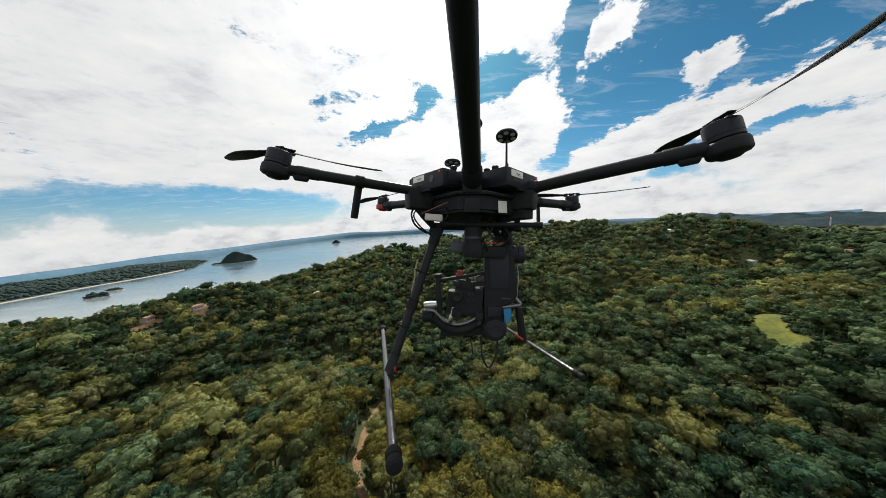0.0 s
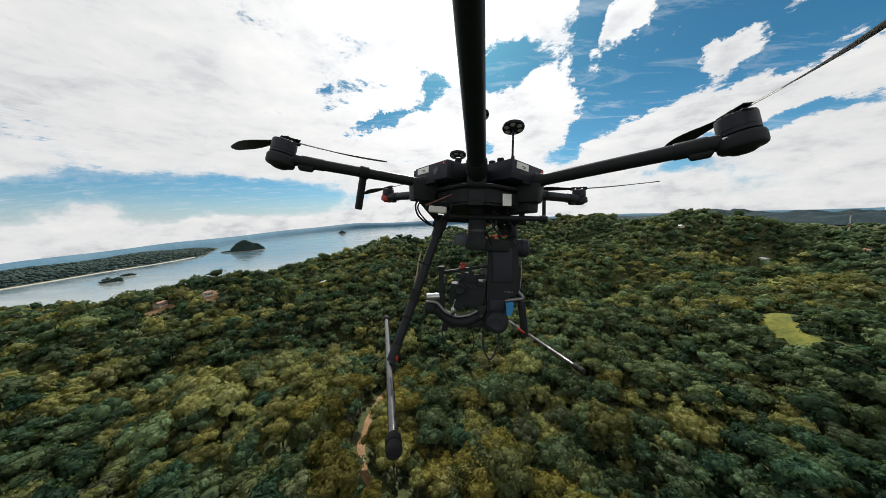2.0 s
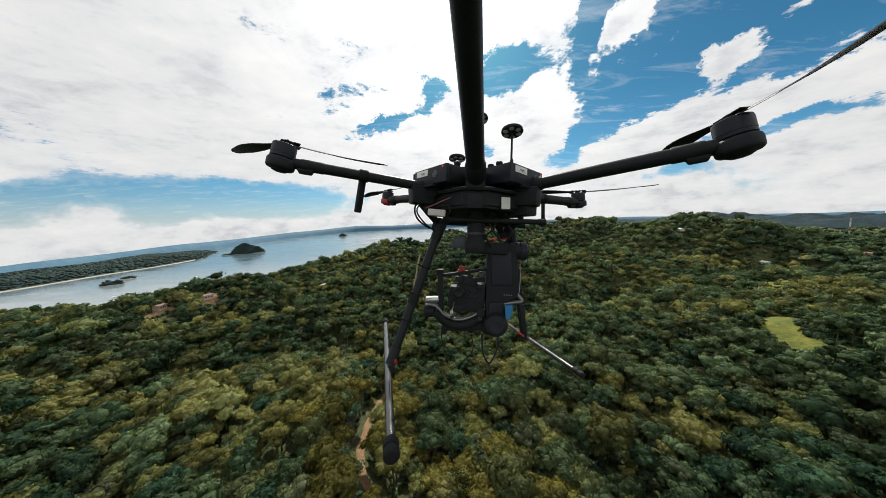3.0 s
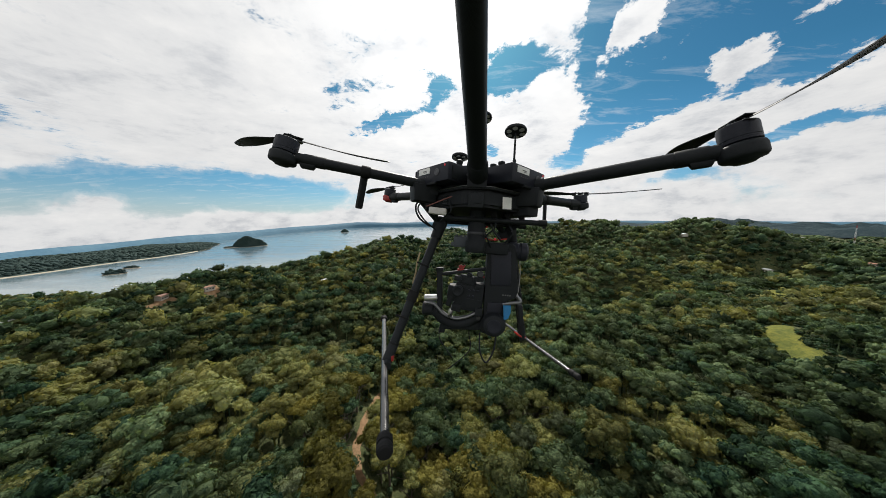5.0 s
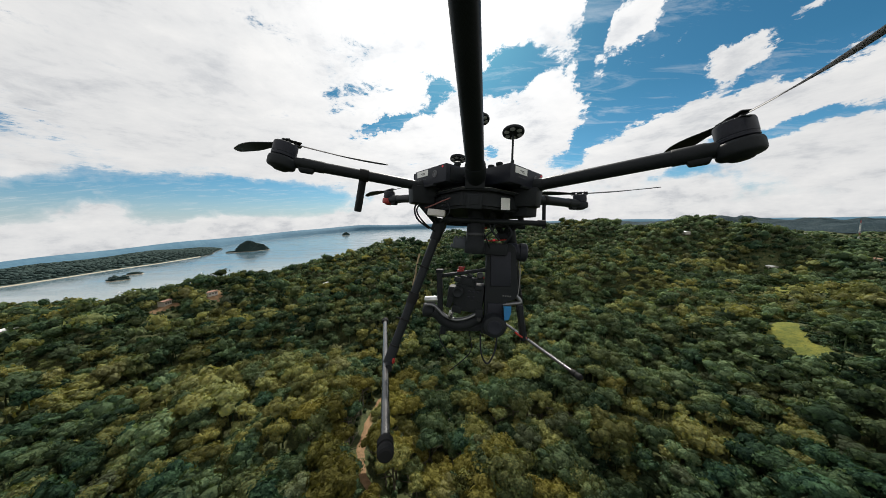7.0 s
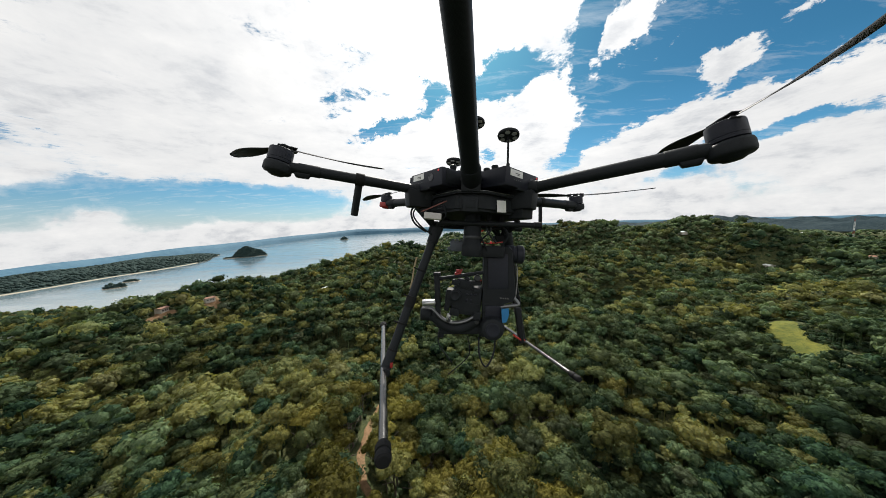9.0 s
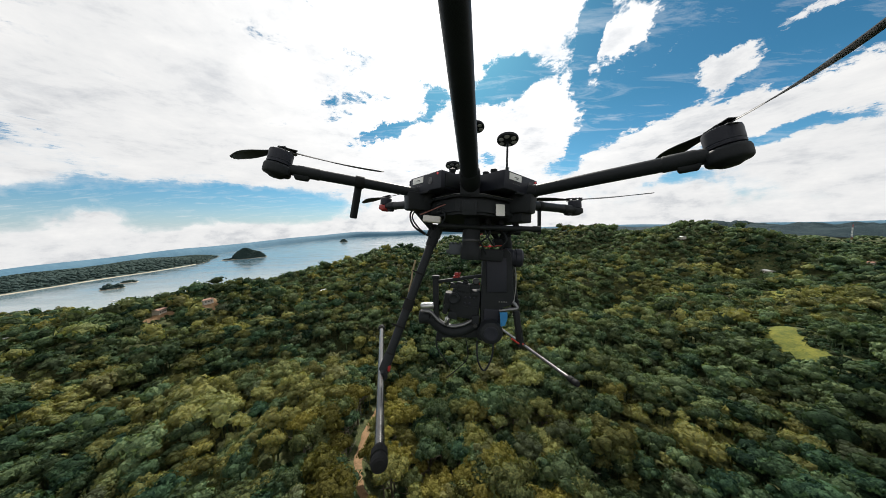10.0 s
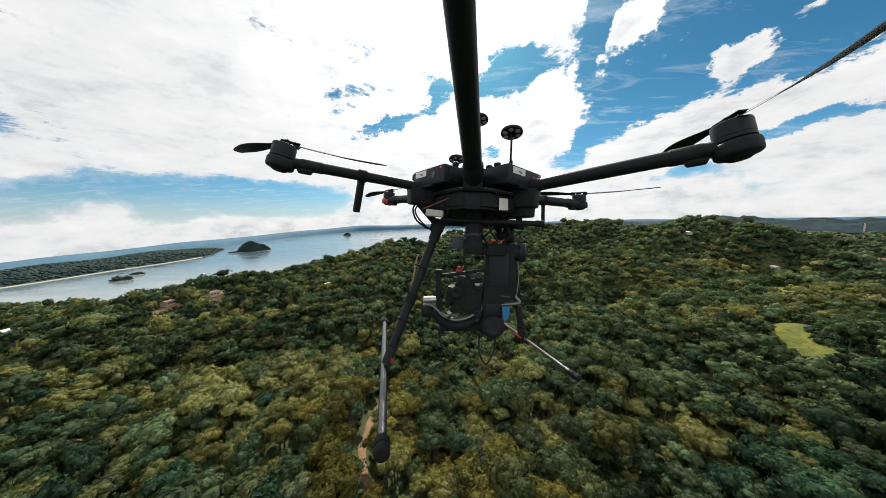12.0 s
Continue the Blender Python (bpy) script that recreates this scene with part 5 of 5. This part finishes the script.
def gimbal():
    lab = "black stabilised camera gimbal under the body"
    yoke = smooth(part("gimbal_column", lathe(bmesh.new(), [(0.030, -0.310), (0.034, -0.305), (0.034, -0.272), (0.030, -0.266), (0.030, -0.215), (0.027, -0.208), (0.027, -0.125)], Matrix.Translation((0.022, -0.070, 0)), 28), BLACK, drone, lab))
    smooth(part("column_ring", lathe(bmesh.new(), [(0.0305, -0.250), (0.0315, -0.248), (0.0315, -0.242), (0.0305, -0.240)], Matrix.Translation((0.022, -0.070, 0)), 28), GREY, yoke))
    bm = box(bmesh.new(), (0.050, 0.055, 0.038), pose(-0.030, -0.020, -0.277), 0.006)
    for k in range(3):
        box(bm, (0.010, 0.040, 0.010), pose(-0.046 + 0.015 * k, -0.022, -0.257), 0.002)
    box(bm, (0.012, 0.045, 0.014), pose(-0.058, -0.020, -0.286), 0.003)
    smooth(part("data_link_box", bm, LINK, yoke, "blue-grey data link box"))
    smooth(part("gimbal_beam", box(bmesh.new(), (0.120, 0.062, 0.042), pose(0.075, -0.030, -0.291), 0.010), BLACK, drone))
    # the upright arm, wider above than below
    bm = bmesh.new()
    front = [(0.064, -0.272), (0.150, -0.268), (0.162, -0.280), (0.170, -0.340), (0.181, -0.440), (0.172, -0.462), (0.142, -0.474), (0.138, -0.560), (0.070, -0.560), (0.066, -0.460)]
    rings = [[bm.verts.new((0.112 + (x - 0.112) * k, y, -0.40 + (z + 0.40) * k)) for x, z in front] for y, k in ((0.040, 0.97), (0.034, 1.0), (-0.034, 1.0), (-0.040, 0.97))]
    for p, q in zip(rings, rings[1:]):
        for j in range(len(front)):
            bm.faces.new((p[j], p[(j + 1) % len(front)], q[(j + 1) % len(front)], q[j]))
    bm.faces.new(rings[0]), bm.faces.new(list(reversed(rings[-1])))
    bmesh.ops.recalc_face_normals(bm, faces=bm.faces)
    spine = smooth(part("gimbal_spine", bm, BLACK, drone, "tall black gimbal arm and battery pack"))
    for k in range(4):
        part("print_line", box(bmesh.new(), (0.0045, 0.002, 0.0045), pose(0.130 + 0.008 * k, -0.0402, -0.452, 0, -3, 0)), PRINT_PALE, spine)
    smooth(part("spine_cover", box(bmesh.new(), (0.070, 0.006, 0.120), pose(0.116, -0.0405, -0.360, 0, -3, 0), 0.004), SATIN, spine))
    smooth(part("spine_cover", box(bmesh.new(), (0.052, 0.006, 0.060), pose(0.104, -0.0405, -0.510, 0, -1, 0), 0.004), SATIN, spine))
    part("bolt", lathe(bmesh.new(), [(0.003, 0), (0.0026, 0.002), (0.001, 0.0022)], Matrix.Translation((0.074, -0.0400, -0.290)) @ pose(0, 0, 0, 90), 10), ALLOY, spine)
    r = 0.033
    m = Matrix.Translation((0.140, 0.0, -0.298)) @ pose(0, 0, 0, 0, 90)
    smooth(part("pan_motor", lathe(bmesh.new(), [(r * 0.8, 0), (r, 0.006), (r, 0.030), (r * 0.92, 0.033), (r * 0.92, 0.040), (r, 0.043), (r, 0.062), (r * 0.8, 0.068)], m, 32), SATIN, spine))
    part("indicator", lathe(bmesh.new(), [(0.0045, 0), (0.004, 0.003), (0.001, 0.004)], Matrix.Translation((0.088, -0.034, -0.260)) @ pose(0, 0, 0, 90), 14), LED, spine, "glowing red indicator light")
    # payload camera in its cage
    bm = box(bmesh.new(), (0.104, 0.110, 0.104), pose(0.012, 0.015, -0.470, 0, 4, 0), 0.014)
    box(bm, (0.060, 0.050, 0.030), pose(0.004, -0.020, -0.412, 0, 9, 0), 0.006)
    box(bm, (0.040, 0.060, 0.060), pose(-0.046, -0.010, -0.462, 0, 6, 0), 0.012)
    payload = smooth(part("payload_camera", bm, BLACK, drone, "black film camera held in the gimbal cradle"))
    smooth(part("lens", lathe(bmesh.new(), [(0.036, 0), (0.040, 0.006), (0.040, 0.05), (0.036, 0.055), (0.036, 0.085), (0.039, 0.09), (0.039, 0.105), (0.030, 0.106)], Matrix.Translation((0.004, 0.06, -0.470)) @ pose(0, 0, 0, -90), 32), BLACK, payload))
    m = Matrix.Translation((-0.028, -0.052, -0.448)) @ pose(0, 0, 0, 90)
    smooth(part("eyepiece", lathe(bmesh.new(), [(0.018, -0.01), (0.020, 0.0), (0.020, 0.012), (0.015, 0.016), (0.009, 0.012)], m, 24), BLACK, payload))
    for k in range(5):
        smooth(part("button", lathe(bmesh.new(), [(0.0045, 0), (0.0045, 0.003), (0.0025, 0.004)], Matrix.Translation((0.012 + 0.015 * (k % 3), -0.0405, -0.446 - 0.020 * (k // 3))) @ pose(0, 0, 0, 90), 12), SATIN, payload))
    part("screen", box(bmesh.new(), (0.050, 0.002, 0.030), pose(0.030, -0.0405, -0.492, 0, 4, 0)), BLACK, payload)
    for k, (x, z, w, h, t) in enumerate(((-0.030, -0.405, 0.026, 0.018, 12), (0.042, -0.404, 0.036, 0.016, -6), (0.046, -0.430, 0.026, 0.016, 3), (0.050, -0.520, 0.026, 0.030, 0), (-0.030, -0.512, 0.034, 0.026, 8), (-0.056, -0.490, 0.018, 0.040, 14), (0.010, -0.392, 0.020, 0.012, 20))):
        smooth(part("module", box(bmesh.new(), (w, 0.032, h), pose(x, -0.040 + 0.003 * k, z, 0, t, 0), 0.004), BLACK, payload))
    smooth(part("follow_focus", lathe(bmesh.new(), [(0.010, 0), (0.012, 0.003), (0.012, 0.020), (0.008, 0.024)], Matrix.Translation((0.046, -0.050, -0.384)) @ pose(0, 0, 0, 90), 18), GREY, payload))
    part("bolt", lathe(bmesh.new(), [(0.0035, 0), (0.003, 0.003), (0.001, 0.004)], Matrix.Translation((0.058, -0.052, -0.392)) @ pose(0, 0, 0, 90), 10), RED, payload, "small red knob")
    smooth(part("thumb_screw", box(bmesh.new(), (0.007, 0.010, 0.022), pose(-0.052, -0.058, -0.524, 0, 10, 0), 0.002), ALLOY, payload, "bright alloy thumb screw"))
    for x in (-0.050, 0.050):
        smooth(part("lens_rod", rod(bmesh.new(), (x, -0.05, -0.540), (x, 0.15, -0.540), 0.0070, seg=14), GREY, payload))
    handle = smooth(part("cage_bar", box(bmesh.new(), (0.178, 0.020, 0.012), pose(-0.020, -0.020, -0.384, 0, -11, 0), 0.004), BLACK, drone))
    smooth(part("cage_post", box(bmesh.new(), (0.019, 0.026, 0.165), pose(-0.095, -0.020, -0.462, 0, -4, 0), 0.005), BLACK, handle))
    smooth(part("post_cap", box(bmesh.new(), (0.026, 0.030, 0.014), pose(-0.100, -0.020, -0.382, 0, -4, 0), 0.004), BLACK, handle))
    bm = box(bmesh.new(), (0.024, 0.014, 0.010), pose(-0.024, -0.02, -0.377), 0.003)
    box(bm, (0.006, 0.012, 0.020), pose(-0.014, -0.022, -0.368, 0, 25, 0), 0.002)
    smooth(part("clamp_knob", lathe(bm, [(0.006, 0), (0.0085, 0.002), (0.0085, 0.010), (0.005, 0.012)], Matrix.Translation((-0.024, -0.02, -0.372)), 14), RED, handle, "red anodised clamp knob"))
    arc = [(-0.140, -0.030, -0.505), (-0.113, -0.030, -0.507), (-0.096, -0.030, -0.520), (-0.078, -0.030, -0.537), (-0.056, -0.030, -0.547), (-0.030, -0.030, -0.552), (0.000, -0.030, -0.546), (0.024, -0.030, -0.535), (0.064, -0.028, -0.508)]
    cradle = smooth(part("gimbal_arm", tube(bmesh.new(), arc, 0.0058, 12, 1.5), SILVER, drone, "bare alloy curved gimbal arm"))
    under = [(x, y + 0.020, z - 0.026) for x, y, z in arc[1:]]
    smooth(part("cradle_rim", tube(bmesh.new(), under, 0.021, 12), BLACK, cradle))
    smooth(part("arm_cap", lathe(bmesh.new(), [(0.009, 0), (0.0125, 0.002), (0.0125, 0.040), (0.0110, 0.044), (0.0125, 0.046), (0.0125, 0.050), (0.010, 0.052)], along((-0.150, -0.02, -0.492), (-0.100, -0.02, -0.486)), 20), ALLOY, cradle, "bare alloy motor cap"))
    arc = [(0.130, -0.034, -0.484), (0.166, -0.030, -0.478), (0.190, -0.028, -0.474), (0.188, -0.026, -0.464), (0.172, -0.022, -0.450)]
    smooth(part("gimbal_arm", tube(bmesh.new(), arc, 0.0066, 12, 1.3), SILVER, drone, "bare alloy curved gimbal arm"))
    smooth(part("gimbal_link", box(bmesh.new(), (0.018, 0.022, 0.124), pose(0.200, -0.024, -0.545, 0, -8, 0), 0.005), BLACK, drone))
    m = Matrix.Translation((-0.158, 0.005, -0.535)) @ pose(0, 0, 0, 0, 90)
    smooth(part("tilt_motor", lathe(bmesh.new(), [(0.020, 0), (0.026, 0.004), (0.026, 0.040), (0.020, 0.045)], m, 28), BLACK, cradle))
    m = Matrix.Translation((0.104, -0.050, -0.556)) @ pose(0, 0, 0, -90)
    smooth(part("roll_motor", lathe(bmesh.new(), [(0.026, -0.024), (0.036, -0.018), (0.039, -0.006), (0.042, 0.0), (0.042, 0.05), (0.034, 0.056)], m, 32), BLACK, cradle))
    smooth(part("motor_ring", lathe(bmesh.new(), [(0.018, -0.026), (0.020, -0.0265), (0.024, -0.0255), (0.025, -0.022)], m, 28), SATIN, cradle))
    bm = box(bmesh.new(), (0.150, 0.05, 0.034), pose(-0.010, 0.005, -0.582, 0, -5, 0), 0.012)
    box(bm, (0.085, 0.06, 0.060), pose(0.100, 0.0, -0.570), 0.016)
    box(bm, (0.020, 0.022, 0.034), pose(-0.078, -0.005, -0.600), 0.006)
    smooth(part("cradle_base", bm, BLACK, cradle))
    bm = bmesh.new()
    ring = [(0.131, -0.485), (0.156, -0.482), (0.157, -0.505), (0.150, -0.528), (0.136, -0.532), (0.134, -0.510)]
    two = [[bm.verts.new((x, y, z)) for x, z in ring] for y in (-0.062, -0.052)]
    for j in range(6):
        bm.faces.new((two[0][j], two[0][(j + 1) % 6], two[1][(j + 1) % 6], two[1][j]))
    bm.faces.new(two[0]), bm.faces.new(list(reversed(two[1])))
    bmesh.ops.recalc_face_normals(bm, faces=bm.faces)
    smooth(part("tape", bm, BLUE, cradle, "blue tape wrapped round a gimbal arm"))


gimbal()


def cables():
    runs = [
        ([(-0.168, -0.085, -0.135), (-0.186, -0.100, -0.165), (-0.172, -0.105, -0.205), (-0.135, -0.085, -0.232)], 0.0032, BLACK),
        ([(-0.160, -0.095, -0.140), (-0.176, -0.112, -0.175), (-0.152, -0.115, -0.212), (-0.118, -0.080, -0.240)], 0.0026, BLACK),
        ([(-0.070, -0.140, -0.150), (-0.062, -0.150, -0.182), (-0.082, -0.130, -0.200), (-0.100, -0.090, -0.212)], 0.0022, BLACK),
        ([(0.085, -0.090, -0.186), (0.080, -0.095, -0.225), (0.060, -0.085, -0.245), (0.050, -0.070, -0.262)], 0.0028, BLACK),
        ([(-0.140, -0.150, -0.172), (-0.115, -0.162, -0.164), (-0.090, -0.160, -0.152), (-0.060, -0.165, -0.140)], 0.0018, WIRE_DULL),
        ([(0.06, -0.08, -0.19), (0.075, -0.10, -0.23), (0.10, -0.09, -0.26), (0.095, -0.06, -0.24)], 0.0030, BLACK),
        ([(0.11, -0.06, -0.19), (0.14, -0.09, -0.235), (0.12, -0.07, -0.27)], 0.0035, BLACK),
        ([(0.03, -0.05, -0.20), (0.055, -0.08, -0.25), (0.08, -0.05, -0.30)], 0.0030, BLACK),
        ([(-0.09, 0.0, -0.60), (-0.085, -0.01, -0.64), (-0.06, 0.0, -0.68), (-0.035, 0.02, -0.72)], 0.0020, BLACK),
        ([(0.06, -0.02, -0.60), (0.065, -0.04, -0.66), (0.09, -0.03, -0.70), (0.115, -0.01, -0.66), (0.12, 0.0, -0.61)], 0.0032, BLACK),
        ([(0.02, -0.02, -0.60), (0.03, -0.02, -0.66), (0.0, 0.02, -0.72), (-0.05, 0.05, -0.78)], 0.0018, BLACK),
        ([(0.188, 0.03, -0.33), (0.194, 0.03, -0.37), (0.192, 0.02, -0.42), (0.185, 0.0, -0.46)], 0.0018, WIRE_WHITE),
        ([(-0.161, -0.10, -0.320), (-0.169, -0.10, -0.359), (-0.172, -0.10, -0.393), (-0.180, -0.10, -0.429)], 0.0030, TAN),
        ([(0.175, -0.06, -0.57), (0.20, -0.04, -0.59), (0.225, 0.03, -0.615), (0.245, 0.10, -0.64)], 0.0032, WIRE_RED),
        ([(0.06, -0.07, -0.22), (0.03, -0.06, -0.235), (0.065, -0.03, -0.262), (0.13, -0.03, -0.256)], 0.0024, WIRE_RED),
    ]
    for pts, r, mat in runs:
        smooth(part("cable", tube(bmesh.new(), pts, r, 8), mat, drone))


cables()


# the forest goes on below and behind the camera
def woods_behind():
    global spots, spot_z
    own = np.random.default_rng(77)
    gx, gy = np.meshgrid(np.arange(-24, 25), np.arange(-24, 25))
    x, y = (gx + own.uniform(-0.45, 0.45, gx.shape)) * 7.0, (gy + own.uniform(-0.45, 0.45, gy.shape)) * 7.0
    d, a = np.hypot(x, y), np.degrees(np.arctan2(x, y))
    ok = (d < 165) & ((np.abs(a) > 84) | (d < 9)) & (line_distance(x, y, TRACK) > 5)
    x, y = x[ok], y[ok]
    first = len(spots)
    spots = np.concatenate([spots, np.stack([x, y, own.uniform(2.8, 6.4, len(x))], -1)])
    spot_z = np.concatenate([spot_z, height(x, y)])
    near = np.hypot(x, y) < 55
    ids = np.arange(first, len(spots))
    woods("forest_below", "dense tropical forest of rounded broad-leaved crowns on the hilltop", ids[near], CLOSER)
    woods("back_forest", "dense tropical forest of rounded broad-leaved crowns on the slope behind", ids[~near], MIDS)


woods_behind()
